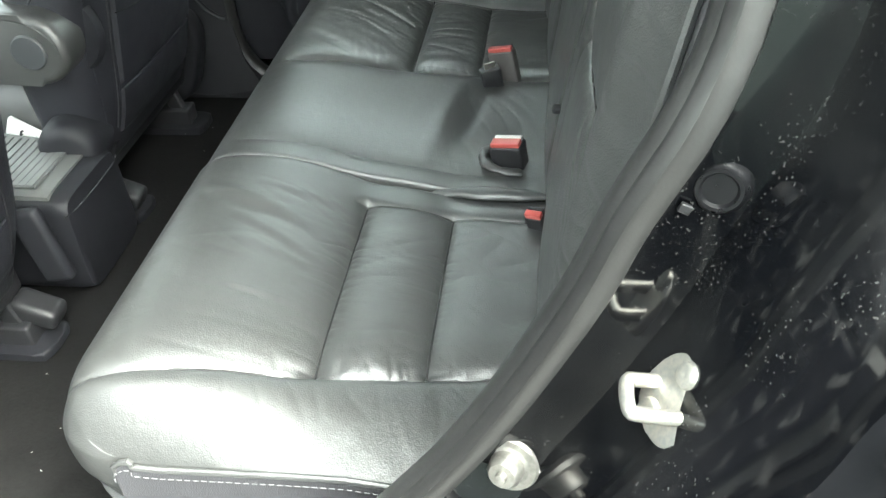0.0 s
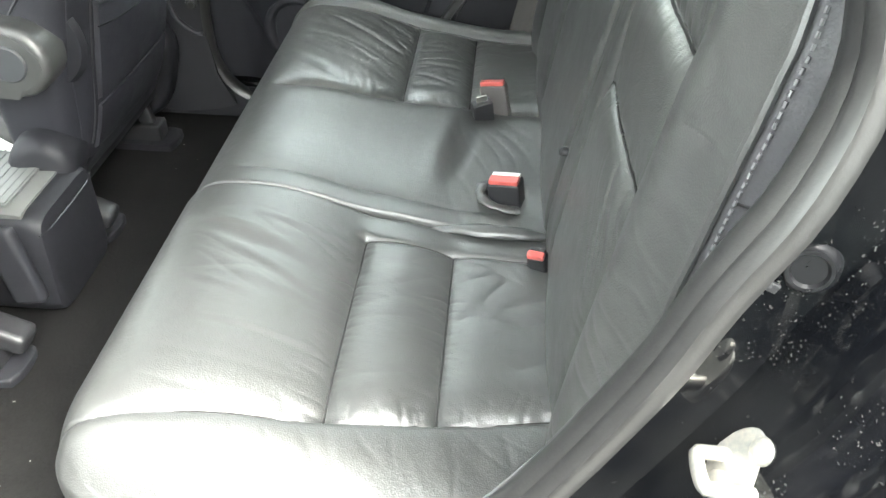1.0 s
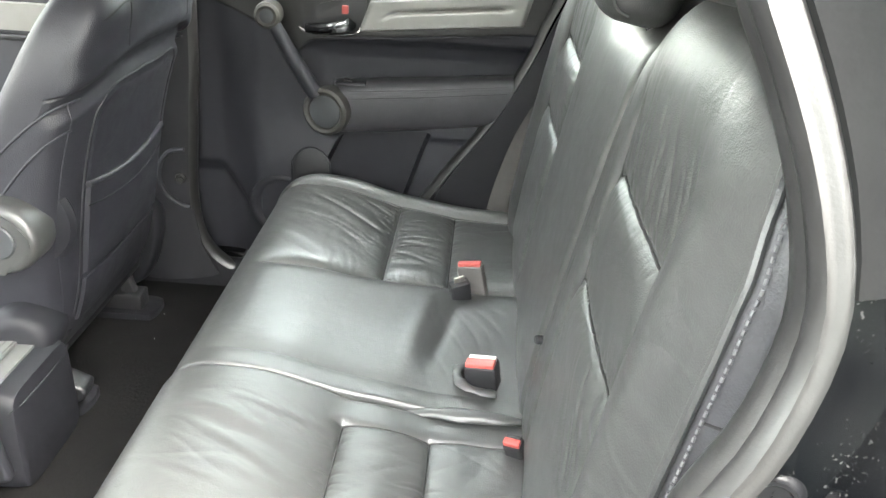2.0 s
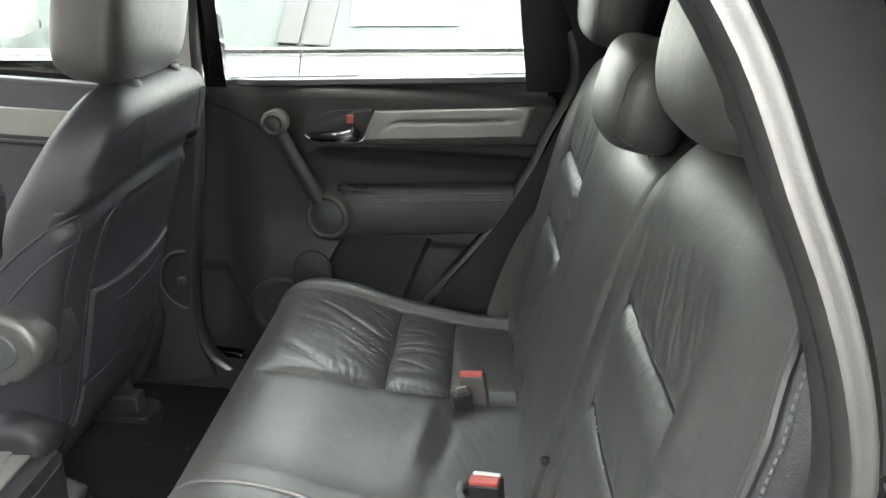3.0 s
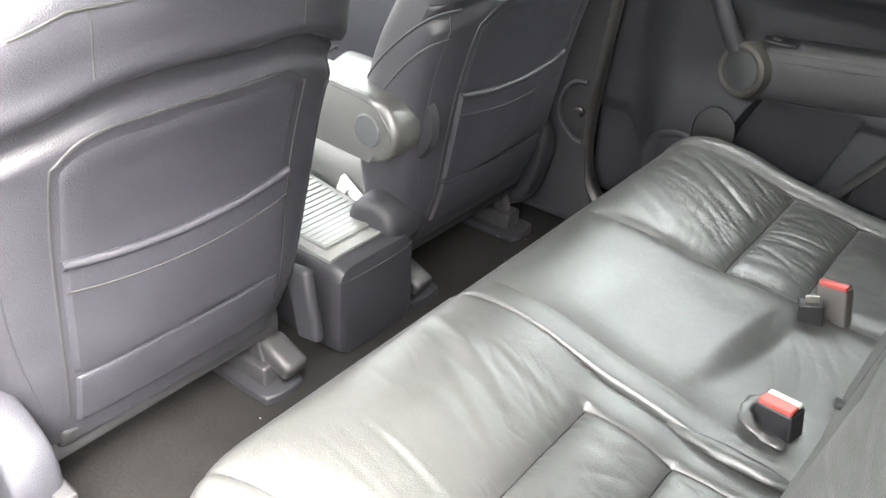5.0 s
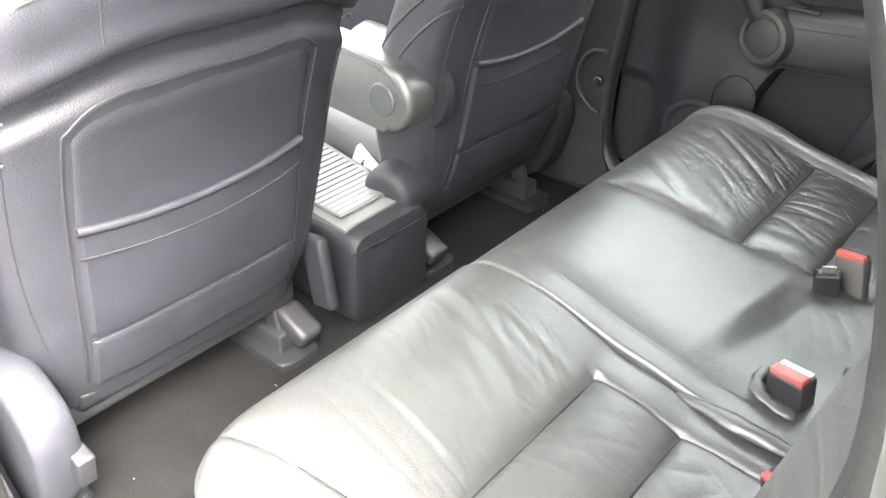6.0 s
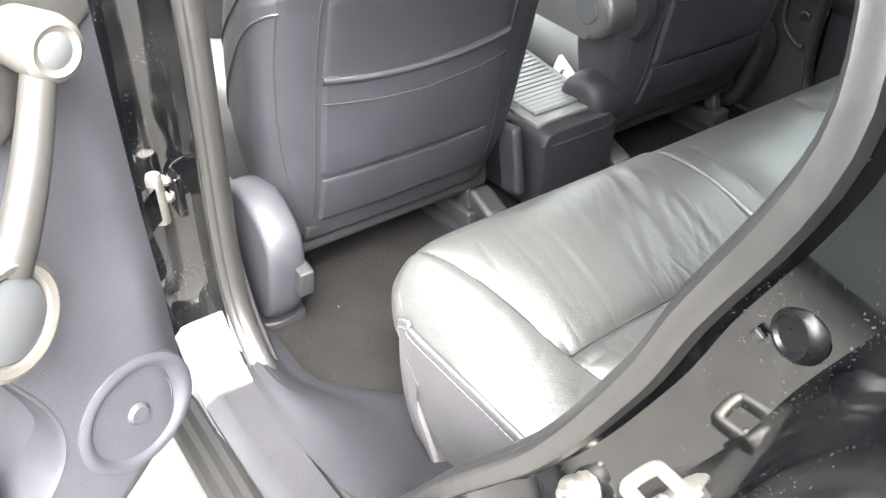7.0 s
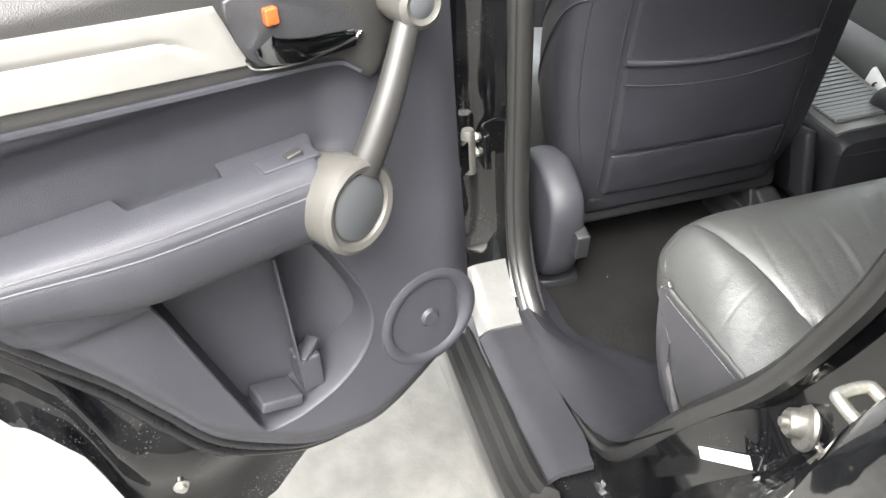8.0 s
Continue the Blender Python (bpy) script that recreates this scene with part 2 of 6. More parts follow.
def rounded(size, r=0.01, m=None, seg=3):
    bm = bmesh.new()
    bmesh.ops.create_cube(bm, size=1.0)
    for v in bm.verts:
        v.co = Vector((v.co.x * size[0], v.co.y * size[1], v.co.z * size[2]))
    bmesh.ops.bevel(bm, geom=bm.edges[:], offset=r, segments=seg, profile=0.6, affect="EDGES")
    if m:
        bm.transform(m)
    return bm


def prism(outline, place, depth, bevel=0.004):
    """An outline (a, b) pushed through by depth; place(a, b, c) gives the world point, c from 0 to depth."""
    bm = bmesh.new()
    lo = [bm.verts.new(place(a, b, 0)) for a, b in outline]
    hi = [bm.verts.new(place(a, b, depth)) for a, b in outline]
    n = len(lo)
    bm.faces.new(lo)
    top = bm.faces.new(hi)
    for i in range(n):
        bm.faces.new((lo[i], lo[(i + 1) % n], hi[(i + 1) % n], hi[i]))
    if bevel:
        bmesh.ops.bevel(bm, geom=list(top.edges), offset=bevel, segments=3, profile=0.6, affect="EDGES")
    return bm


def aim(at, axis, spin=0):
    """A matrix whose z axis points along axis, at a place."""
    q = Vector(axis).to_track_quat("Z", "Y")
    return Matrix.Translation(at) @ q.to_matrix().to_4x4() @ Matrix.Rotation(radians(spin), 4, "Z")


def stitches(path, parent, length=0.006, gap=0.004, r=0.0007, every=1):
    """A run of thread stitches as one mesh."""
    total = sum((Vector(b) - Vector(a)).length for a, b in zip(path, path[1:]))
    n = max(3, int(total / (length + gap)))
    pts = spline(path, n * 2)
    bm = bmesh.new()
    for i in range(0, n * 2 - 1, 2):
        a, b = pts[i], pts[i + 1]
        d = (b - a).normalized()
        m = aim((a + b) / 2, d)
        bmesh.ops.create_cone(bm, cap_ends=True, segments=5, radius1=r, radius2=r, depth=length, matrix=m)
    return bm


# ---------------------------------------------------------------- the ground and the car's shell
def build_ground():
    bm = bmesh.new()
    bmesh.ops.create_grid(bm, x_segments=8, y_segments=8, size=400)
    ob = part("ground", bm, CONCRETE, None)
    tagged(ob, "pale worn asphalt of an open car park", "ground", kind="structure")


# outline of the rear door opening: (x, z), from the top of the front pillar down, along the sill, up the rear edge and back along the roof
OPENING = spline([(-0.19, 1.40), (-0.195, 1.2), (-0.20, 0.96), (-0.213, 0.80), (-0.225, 0.62), (-0.205, 0.51), (-0.13, 0.448), (0.03, 0.434),
                  (0.13, 0.452), (0.205, 0.515), (0.329, 0.70), (0.434, 0.847), (0.502, 0.977), (0.530, 1.05), (0.561, 1.12), (0.573, 1.17),
                  (0.567, 1.215), (0.551, 1.262), (0.528, 1.31), (0.486, 1.39), (0.41, 1.475), (0.30, 1.51), (0.15, 1.518), (0.0, 1.515), (-0.15, 1.48)], 180, closed=True)


def side_y(z):
    return 0.70 - 0.20 * max(0.0, z - 1.1)


def opening_normals():
    n, out = len(OPENING), []
    for i in range(n):
        d = OPENING[(i + 2) % n] - OPENING[i - 2]
        out.append(Vector((d[1], -d[0])).normalized())
    return out


REAR = [(0.003, -0.030), (0.004, -0.018), (0.011, -0.018), (0.016, -0.028), (0.062, -0.031), (0.070, -0.012), (0.080, 0.03), (0.094, 0.075), (0.110, 0.11), (0.122, 0.124), (0.15, 0.134), (0.35, 0.14), (0.9, 0.10)]
ARCH = [(0.003, -0.030), (0.004, -0.018), (0.011, -0.018), (0.016, -0.028), (0.060, -0.031), (0.066, -0.012), (0.072, 0.02), (0.081, 0.06), (0.095, 0.10), (0.108, 0.124), (0.13, 0.13), (0.16, 0.128), (0.17, 0.05)]
BOTTOM = [(0.0, -0.030), (0.002, -0.016), (0, 0.01), (0.001, 0.02), (0.002, 0.04), (0.003, 0.06), (0.008, 0.084), (0.03, 0.098), (0.04, 0.115), (0.06, 0.128), (0.09, 0.13), (0.16, 0.12), (0.2, 0.06)]
FRONT = [(0.0, -0.030), (0.002, -0.016), (0.01, 0), (0.02, 0), (0.03, 0), (0.045, 0.004), (0.055, 0.02), (0.06, 0.05), (0.066, 0.1), (0.075, 0.12), (0.1, 0.125), (0.35, 0.13), (0.9, 0.10)]
POST = FRONT[:10] + [(0.085, 0.122), (0.11, 0.12), (0.115, 0.05)]
TOP = [(0.0, -0.030), (0.002, -0.016), (0.008, 0), (0.015, 0.0), (0.022, 0.005), (0.03, 0.01), (0.042, 0.02), (0.05, 0.03), (0.058, 0.035), (0.068, 0.03), (0.085, 0.015), (0.115, -0.12), (0.13, -0.4)]


def side_rings(s):
    nor, rings = opening_normals(), []
    for p, n in zip(OPENING, nor):
        x, z = p[0], p[1]
        w = {"r": max(0, n[0]) ** 2, "b": max(0, -n[1]) ** 2, "f": max(0, -n[0]) ** 2, "t": max(0, n[1]) ** 2}
        arch = step(0.1, 0.5, -n[1]) if n[0] > 0.3 else 0.0
        lift = w["b"] * step(0.35, 0.7, n[0])
        w["b"], w["r"] = w["b"] - lift, w["r"] + lift
        post = step(1.05, 1.15, z)
        pts = []
        for k in range(13):
            o = y = 0
            rear = [a * (1 - arch) + b * arch for a, b in zip(REAR[k], ARCH[k])]
            front = [a * (1 - post) + b * post for a, b in zip(FRONT[k], POST[k])]
            for key, sched in (("r", rear), ("b", BOTTOM[k]), ("f", front), ("t", TOP[k])):
                o, y = o + w[key] * sched[0], y + w[key] * sched[1]
            zz = z + n[1] * o
            y = y if y > 0 or k < 2 else y * step(0.75, 0.84, zz)
            pts.append(Vector((x + n[0] * o, s * (side_y(z) + y), zz)))
        rings.append(pts)
    return rings


SEAL_PROFILE = [(u * 0.63, v * 0.75) for u, v in [(-0.014, -0.008), (0.010, -0.008), (0.015, 0.0), (0.014, 0.009), (0.006, 0.016), (-0.003, 0.0135), (-0.007, 0.0145), (-0.016, 0.012), (-0.021, 0.002)]]


LIP = [(0.004, -0.006), (-0.008, -0.008), (-0.0125, -0.014), (-0.0125, -0.026), (-0.008, -0.034), (0.002, -0.038), (0.004, -0.032), (0.0, -0.022)]


def build_shell():
    car = thing("car_body", (0, 0, 0.2), "black family car shell with its near rear door open", "car body", kind="structure")
    for s, side in ((-1, "near"), (1, "far")):
        rings = side_rings(s)
        part("door_jamb", loft([r[:9] for r in rings], closed_ring=False, caps=False, closed_path=True), PAINT_IN, car, "dusty glossy black painted door jamb")
        part("outer_panel", loft([r[8:] for r in rings], closed_ring=False, caps=False, closed_path=True), PAINT, car, "glossy black painted outer panel")
        path = [Vector((p[0], s * (side_y(p[1]) - 0.011), p[1])) for p in OPENING]
        prof = [(u * s, v) for u, v in SEAL_PROFILE]
        lip = []
        for p, n in zip(OPENING, opening_normals()):
            k = 1 - 0.55 * step(1.19, 1.26, p[1])
            lip.append([Vector((p[0] + n[0] * o, s * (side_y(p[1]) + (dy if dy > -0.02 else -0.014 + (dy + 0.014) * k)), p[1] + n[1] * o)) for o, dy in LIP])
        strip = []
        for p, n in zip(OPENING, opening_normals()):
            if p[1] > 1.17 and p[0] > 0.1:
                strip.append([Vector((p[0] + n[0] * o, s * (side_y(p[1]) + dy), p[1] + n[1] * o)) for o, dy in ((0.013, -0.022), (0.018, -0.016), (0.034, -0.020), (0.052, -0.014), (0.060, -0.004), (0.062, -0.030), (0.013, -0.036))])
        part("upper_weatherstrip", loft(strip), TYRE, car, "matt black rubber weatherstrip")
        part("seal_lip", loft(lip, closed_path=True), RUBBER, car, "smooth grey-black inner lip of the seal")
        part("door_seal", sweep(path, prof, up=(0, s, 0), closed=True), RUBBER, car, "worn grey-black rubber door seal")
    # roof, with cloth inside
    def roof(u, v, dz):
        x, y = -1.15 + 2.45 * u, -0.60 + 1.2 * v
        return Vector((x, y, 1.545 - 0.05 * (2 * v - 1) ** 2 - 0.09 * (abs(2 * u - 1) ** 3) + dz))
    part("roof_panel", slab(lambda u, v: roof(u, v, 0.045), lambda u, v: roof(u, v, 0.02), 24, 14), PAINT, car, "black roof")
    part("headliner", slab(lambda u, v: roof(u, v, 0.014), lambda u, v: roof(u, v, 0.0), 24, 14), HEADLINER, car, "grey cloth headliner")
    # luggage space behind the seats: side linings and tailgate lining
    for s in (-1, 1):
        part("luggage_side_lining", slab(lambda u, v: Vector((0.69 + 0.62 * u, s * 0.62, 0.45 + 1.06 * v)), lambda u, v: Vector((0.69 + 0.62 * u, s * 0.66, 0.45 + 1.06 * v)), 4, 6), PLASTIC_DARK, car)
        # rear pillar lining beside the seat back
        def lining(u, v, d):
            z = 0.60 + 0.9 * v
            x0 = float(np.interp(z, [0.6, 0.7, 0.85, 0.98, 1.1, 1.17, 1.25, 1.39, 1.5], [0.295, 0.332, 0.440, 0.508, 0.560, 0.580, 0.562, 0.490, 0.415]))
            return Vector((x0 + (0.74 - x0) * u, s * (side_y(z) - 0.050 - 0.016 * u + d), z))
        # same lining on both sides: near light and far shade are in the colours
        part("rear_pillar_lining", slab(lambda u, v: lining(u, v, 0), lambda u, v: lining(u, v, 0.012), 6, 20), PLASTIC_TRIM if s > 0 else LINING_LIT, car, "grey plastic rear pillar lining, tone set by the light on its side")
        # centre pillar lining, lower black part and pale upper part
        def lower(u, v, d):
            z = 0.43 + 0.68 * v
            x1 = float(np.interp(z, [0.43, 0.5, 0.6, 0.8, 1.1], [-0.16, -0.205, -0.222, -0.212, -0.198]))
            flare = 0.10 * (1 - v) ** 4
            return Vector((x1 - (0.16 + flare) * (1 - u), s * (0.672 - 0.02 * math.sin(math.pi * u) + d - 0.02 * (1 - v) ** 3), z))
        part("centre_pillar_lining", slab(lambda u, v: lower(u, v, 0), lambda u, v: lower(u, v, 0.02), 10, 16), PLASTIC_TRIM, car, "charcoal plastic pillar lining")
        part("upper_pillar_lining", slab(lambda u, v: Vector((-0.33 + 0.135 * u, s * (side_y(1.115 + 0.4 * v) - 0.03), 1.115 + 0.4 * v)),
                                         lambda u, v: Vector((-0.33 + 0.135 * u, s * (side_y(1.115 + 0.4 * v) - 0.005), 1.115 + 0.4 * v)), 4, 6), PILLAR, car, "pale grey upper pillar lining")
        # inner sill lining, from the seal down to the carpet and round to the seat foot
        def sill(u, v, d):
            x = -1.0 + 1.32 * u
            wide = 0.075 + 0.13 * step(-0.14, 0.05, x)
            sec = curve_sill(v)
            return Vector((x, s * (0.70 - wide * sec[0] + d), 0.424 + float(np.interp(x, [0.03, 0.13, 0.205, 0.25, 0.32], [0.012, 0.045, 0.09, 0.145, 0.235])) * (1 - 0.35 * v) + sec[1] + d * 0.5))
        part("sill_lining", slab(lambda u, v: sill(u, v, 0), lambda u, v: sill(u, v, 0.006), 40, 10), PLASTIC_TRIM, car, "charcoal plastic sill lining")
        # step plate on the sill and its pale front piece
        def plate(u, v, d, a, b):
            x = a + (b - a) * u
            return Vector((x, s * (0.706 + 0.074 * v + (0.010 * step(0.12, 0.17, x)) * (1 - v)), 0.449 + d - 0.010 * max(0, v - 0.8) / 0.2 + 0.012 * step(0.05, 0.2, x) + float(np.interp(x, [-0.24, -0.2, -0.165, -0.13], [0.10, 0.052, 0.018, 0.0]))))
        part("step_plate", slab(lambda u, v: plate(u, v, 0.006, -0.135, 0.175), lambda u, v: plate(u, v, -0.004, -0.135, 0.175), 16, 8), SCUFF, car, "scuffed dark grey plastic step plate")
        if s < 0:
            part("sill_end", slab(lambda u, v: plate(u, v, 0.004, -0.222, -0.14), lambda u, v: plate(u, v, -0.006, -0.222, -0.14), 10, 6), GALV, car, "pale bare sill end")
        part("sill_weatherstrip", sweep(spline([(-0.32, s * 0.800, 0.415), (-0.1, s * 0.803, 0.417), (0.12, s * 0.805, 0.42), (0.19, s * 0.803, 0.44)], 24), [(-0.034, -0.012), (0.026, -0.02), (0.030, 0), (0.024, 0.010), (0.012, 0.006), (0.004, 0.014), (-0.008, 0.009), (-0.016, 0.017), (-0.026, 0.012), (-0.034, 0.004)], up=(0, 0, 1)), TYRE, car, "ribbed rubber sill weatherstrip")
    part("tailgate_lining", slab(lambda u, v: Vector((1.31, -0.62 + 1.24 * u, 0.45 + 0.6 * v)), lambda u, v: Vector((1.35, -0.62 + 1.24 * u, 0.45 + 0.6 * v)), 4, 4), PLASTIC_DARK, car)
    part("tailgate_glass", slab(lambda u, v: Vector((1.31 - 0.05 * v, -0.62 + 1.24 * u, 1.05 + 0.45 * v)), lambda u, v: Vector((1.33 - 0.05 * v, -0.62 + 1.24 * u, 1.05 + 0.45 * v)), 4, 4), DARK_GLASS, car, "dark privacy glass of the tailgate")
    part("bulkhead", slab(lambda u, v: Vector((-1.30, -0.66 + 1.32 * u, 0.40 + 0.55 * v)), lambda u, v: Vector((-1.34, -0.66 + 1.32 * u, 0.40 + 0.55 * v)), 4, 4), PLASTIC_DARK, car)
    # the rear wheel housing behind the jamb
    part("wheel_housing", lathe([(0.02, -0.1), (0.36, -0.1), (0.38, -0.06), (0.38, 0.05)], aim((0.78, -0.68, 0.36), (0, -1, 0)), 40), PLASTIC_DARK, car)
    return car


def curve_sill(v):
    """Across and up, from the seal (v 0) to the carpet (v 1)."""
    pts = [(0.0, 0.016), (0.1, 0.03), (0.25, 0.034), (0.42, 0.026), (0.7, 0.006), (1.0, -0.003)]
    k = v * 5
    i = min(4, int(k))
    return [a + (b - a) * (k - i) for a, b in zip(pts[i], pts[i + 1])]


def build_floor():
    f = thing("floor", (0, 0, 0.40), "black carpeted car floor, dusty with small crumbs", "floor", kind="structure")

    def top(u, v):
        x, y = -1.25 + 1.75 * u, -0.69 + 1.38 * v
        return Vector((x, y, 0.417 + 0.004 * wave(x * 9, y * 9) ))
    part("carpet", slab(top, lambda u, v: Vector((-1.25 + 1.75 * u, -0.69 + 1.38 * v, 0.38)), 70, 56), CARPET, f)
    # rear of the floor under and behind the bench
    part("rear_floor", slab(lambda u, v: Vector((0.5 + 0.85 * u, -0.66 + 1.32 * v, 0.45)), lambda u, v: Vector((0.5 + 0.85 * u, -0.66 + 1.32 * v, 0.40)), 4, 4), CARPET, f)
    rnd = random.Random(4)
    bm = bmesh.new()
    for _ in range(26):
        x, y = rnd.uniform(-0.32, -0.02), rnd.uniform(-0.62, 0.5)
        m = pose(x, y, 0.4225, rnd.uniform(-20, 20), rnd.uniform(-20, 20), rnd.uniform(0, 180)) @ Matrix.Diagonal((rnd.uniform(0.6, 3.2), 0.5, 0.5, 1))
        bmesh.ops.create_icosphere(bm, subdivisions=1, radius=rnd.uniform(0.0004, 0.0011), matrix=m)
    ob = part("crumbs", bm, WHITE_PLASTIC, f, "pale crumbs and lint")
    ob["kind"] = "stuff"


# ---------------------------------------------------------------- rear bench
SEAM_1, SEAM_2 = 0.257, 0.369
CUSHION_LINE = spline([(0.075, 0.455, 0), (0.045, 0.52, 0), (0.012, 0.60, 0), (0.0, 0.655, 0), (0.008, 0.693, 0), (0.028, 0.718, 0), (0.06, 0.7315, 0),
                       (0.10, 0.734, 0), (0.16, 0.7255, 0), (0.22, 0.709, 0), (0.26, 0.70, 0), (0.31, 0.692, 0), (0.37, 0.683, 0), (0.44, 0.677, 0), (0.53, 0.675, 0)], 240)
LINE_X, LINE_Z = np.array([q[0] for q in CUSHION_LINE]), np.array([q[1] for q in CUSHION_LINE])
_table = np.random.RandomState(7).permutation(256)
_slopes = np.random.RandomState(8).normal(size=(256, 3))


def ramp(a, b, v):
    """Smooth step for arrays."""
    t = np.clip((v - a) / (b - a), 0, 1)
    return t * t * (3 - 2 * t)


def hump(v, w):
    return np.exp(-(v / w) ** 2)


def crease(d, w):
    """A sharp-bottomed groove of width w."""
    return np.exp(-np.abs(d) / w)


def swell(x, y, z=0.0):
    """Gradient noise for arrays, about -0.7 to 0.7."""
    x, y, z = np.broadcast_arrays(np.asarray(x, float), np.asarray(y, float), np.asarray(z, float))
    cell = [np.floor(a).astype(int) for a in (x, y, z)]
    part_of = [a - c for a, c in zip((x, y, z), cell)]
    fade = [f * f * f * (f * (f * 6 - 15) + 10) for f in part_of]
    total = np.zeros(x.shape)
    for i in (0, 1):
        for j in (0, 1):
            for k in (0, 1):
                h = _table[(_table[(_table[(cell[0] + i) % 256] + cell[1] + j) % 256] + cell[2] + k) % 256]
                g = _slopes[h]
                dot = g[..., 0] * (part_of[0] - i) + g[..., 1] * (part_of[1] - j) + g[..., 2] * (part_of[2] - k)
                w = (fade[0] if i else 1 - fade[0]) * (fade[1] if j else 1 - fade[1]) * (fade[2] if k else 1 - fade[2])
                total += w * dot
    return total


def folds(across, along, seed, sharp=3.0):
    """Narrow creases between soft rolls, -1 to 0."""
    bend = 0.6 * swell(across * 0.3, along * 0.9, seed + 5)
    n = swell(across + bend, along, seed)
    return -np.clip(1 - np.abs(n) * sharp, 0, 1) ** 1.5


def wrinkles(x, y, seed):
    """Soft unevenness of stuffed leather, in metres."""
    return 0.0013 * swell(x * 9, y * 7, seed) + 0.0004 * swell(x * 27, y * 22, seed + 3)


def puckers(d, t, seed, reach=0.016, rate=62):
    """Short folds that run into a seam at distance d, t along it."""
    patch = 0.45 + 0.9 * np.clip(swell(t * 14, seed, 3.0) + 0.3, 0, 1)
    return 0.0026 * patch * crease(d, reach) * (folds(t * rate + d * 9, d * 16, seed, 2.4) + 0.35) * np.clip(np.abs(d) / 0.004, 0, 1)


def cushion_height(x):
    return np.interp(x, LINE_X[70:], LINE_Z[70:])


def wing_line(x):
    """y of the seam between the single cushion and its outer wing."""
    return -0.523 + np.maximum(0.0, x - 0.053) * 0.19


def near_top(x, y):
    """Relief of the single cushion over its side line."""
    yc = wing_line(x)
    d_wing = y - yc
    inside = ramp(-0.004, 0.012, d_wing) * ramp(-0.165, -0.185, y)
    h = np.zeros(np.broadcast(x, y).shape)
    for sx, k, depth in ((SEAM_1, 1.0, 0.011), (SEAM_2, 0.85, 0.009)):
        d = x - sx - 0.003 * swell(y * 12, 4.0, sx)
        h -= k * inside * depth * crease(d, 0.0075) + k * ramp(-0.004, 0.012, d_wing) * 0.005 * hump(d, 0.030)
        h += puckers(d, y, 5 + sx, np.where(d < 0, 0.022, 0.010)) * inside * k
    # pads over the wing seam, and the wing falling away to the piping
    pad = d_wing > 0
    h -= np.where(pad, 0.010 * crease(d_wing, 0.008) * ramp(0.02, 0.06, x), 0.007 * crease(d_wing, 0.006))
    h += np.where(pad, 0.004 * ramp(0, 0.05, d_wing) + 1.1 * puckers(d_wing, x, 9.0, 0.022, 48) * ramp(0.17, 0.26, x), 0.0)
    s = np.clip(-d_wing / (yc + 0.585), 0, 1.2)
    drop = np.maximum(0.016 * ramp(0.03, 0.09, x), cushion_height(x) - 0.676)
    h -= np.where(pad, 0.0, drop * s**1.9 - 0.004 * np.sin(math.pi * np.minimum(1, s)))
    h += np.where(pad, 0.0, 0.0011 * folds(x * 24 + y * 6, y * 9, 31.0) * ramp(0.05, 0.2, x) * np.sin(math.pi * np.minimum(1, s)))
    # sunken strip beside the split
    h -= 0.006 * crease(y + 0.178, 0.006) * ramp(0.235, 0.265, x)
    strip = np.clip((y + 0.178) / 0.057, 0, 1)
    h -= strip * 0.004 * ramp(0.19, 0.31, x) - 0.001 * hump(strip - 0.5, 0.28) * ramp(0.22, 0.33, x) + 0.004 * ramp(0.75, 1, strip) * ramp(0.03, 0.1, x)
    r, d = 0.006, -0.1215 - y
    k = np.maximum(0.0, r - np.maximum(0.0, d))
    h -= np.where(d < r, r - np.sqrt(np.maximum(0.0, r * r - k * k)), 0)
    h += wrinkles(x, y, 1.3) * ramp(0.02, 0.1, x) + 0.004 * hump(x - 0.16, 0.07) * ramp(0, 0.1, d_wing)
    # long folds that fan out from the front inner corner of the first pad
    for off, slope, wide, mid, amp in ((0.215, 0.35, 0.010, 0.125, 0.0036), (0.25, 0.50, 0.007, 0.17, 0.0013), (0.30, 0.22, 0.006, 0.20, 0.0008), (0.185, 0.12, 0.006, 0.20, 0.0012), (0.325, 0.30, 0.005, 0.10, 0.0006), (0.385, 0.06, 0.004, 0.17, 0.0008)):
        q = y + off + slope * (x - 0.1)
        h += amp * (hump(q, wide) - 0.9 * hump(q + 2.1 * wide, wide * 1.1)) * hump(x - mid, 0.06)
    front = ramp(0.05, 0.09, x) * ramp(SEAM_1, SEAM_1 - 0.03, x)
    h += 0.0011 * folds(y * 30 + x * 11, x * 7, 9.0) * front * hump(y + 0.24, 0.08) * inside
    h += 0.00055 * folds(y * 24 + x * 3, x * 5, 19.0) * front * inside
    second = ramp(SEAM_1, SEAM_1 + 0.02, x) * ramp(SEAM_2, SEAM_2 - 0.02, x) * inside
    h += 0.0010 * folds(y * 26 - x * 8, x * 6, 27.0, 2.2) * second + 0.002 * second * hump(x - 0.313, 0.04)
    rear = ramp(SEAM_2, SEAM_2 + 0.02, x)
    h += rear * (0.0016 * folds(y * 13 - x * 9, x * 7 + y * 4, 41.0, 1.7) + 0.0004 * folds(y * 30 + x * 20, x * 8, 44.0)) * ramp(-0.16, -0.19, y)
    return h


def far_seam(x):
    """y of the seam between the middle place and the outer place."""
    return 0.192 + 0.05 * ramp(0.05, 0.4, x) + 0.004 * swell(x * 12, 3.0)


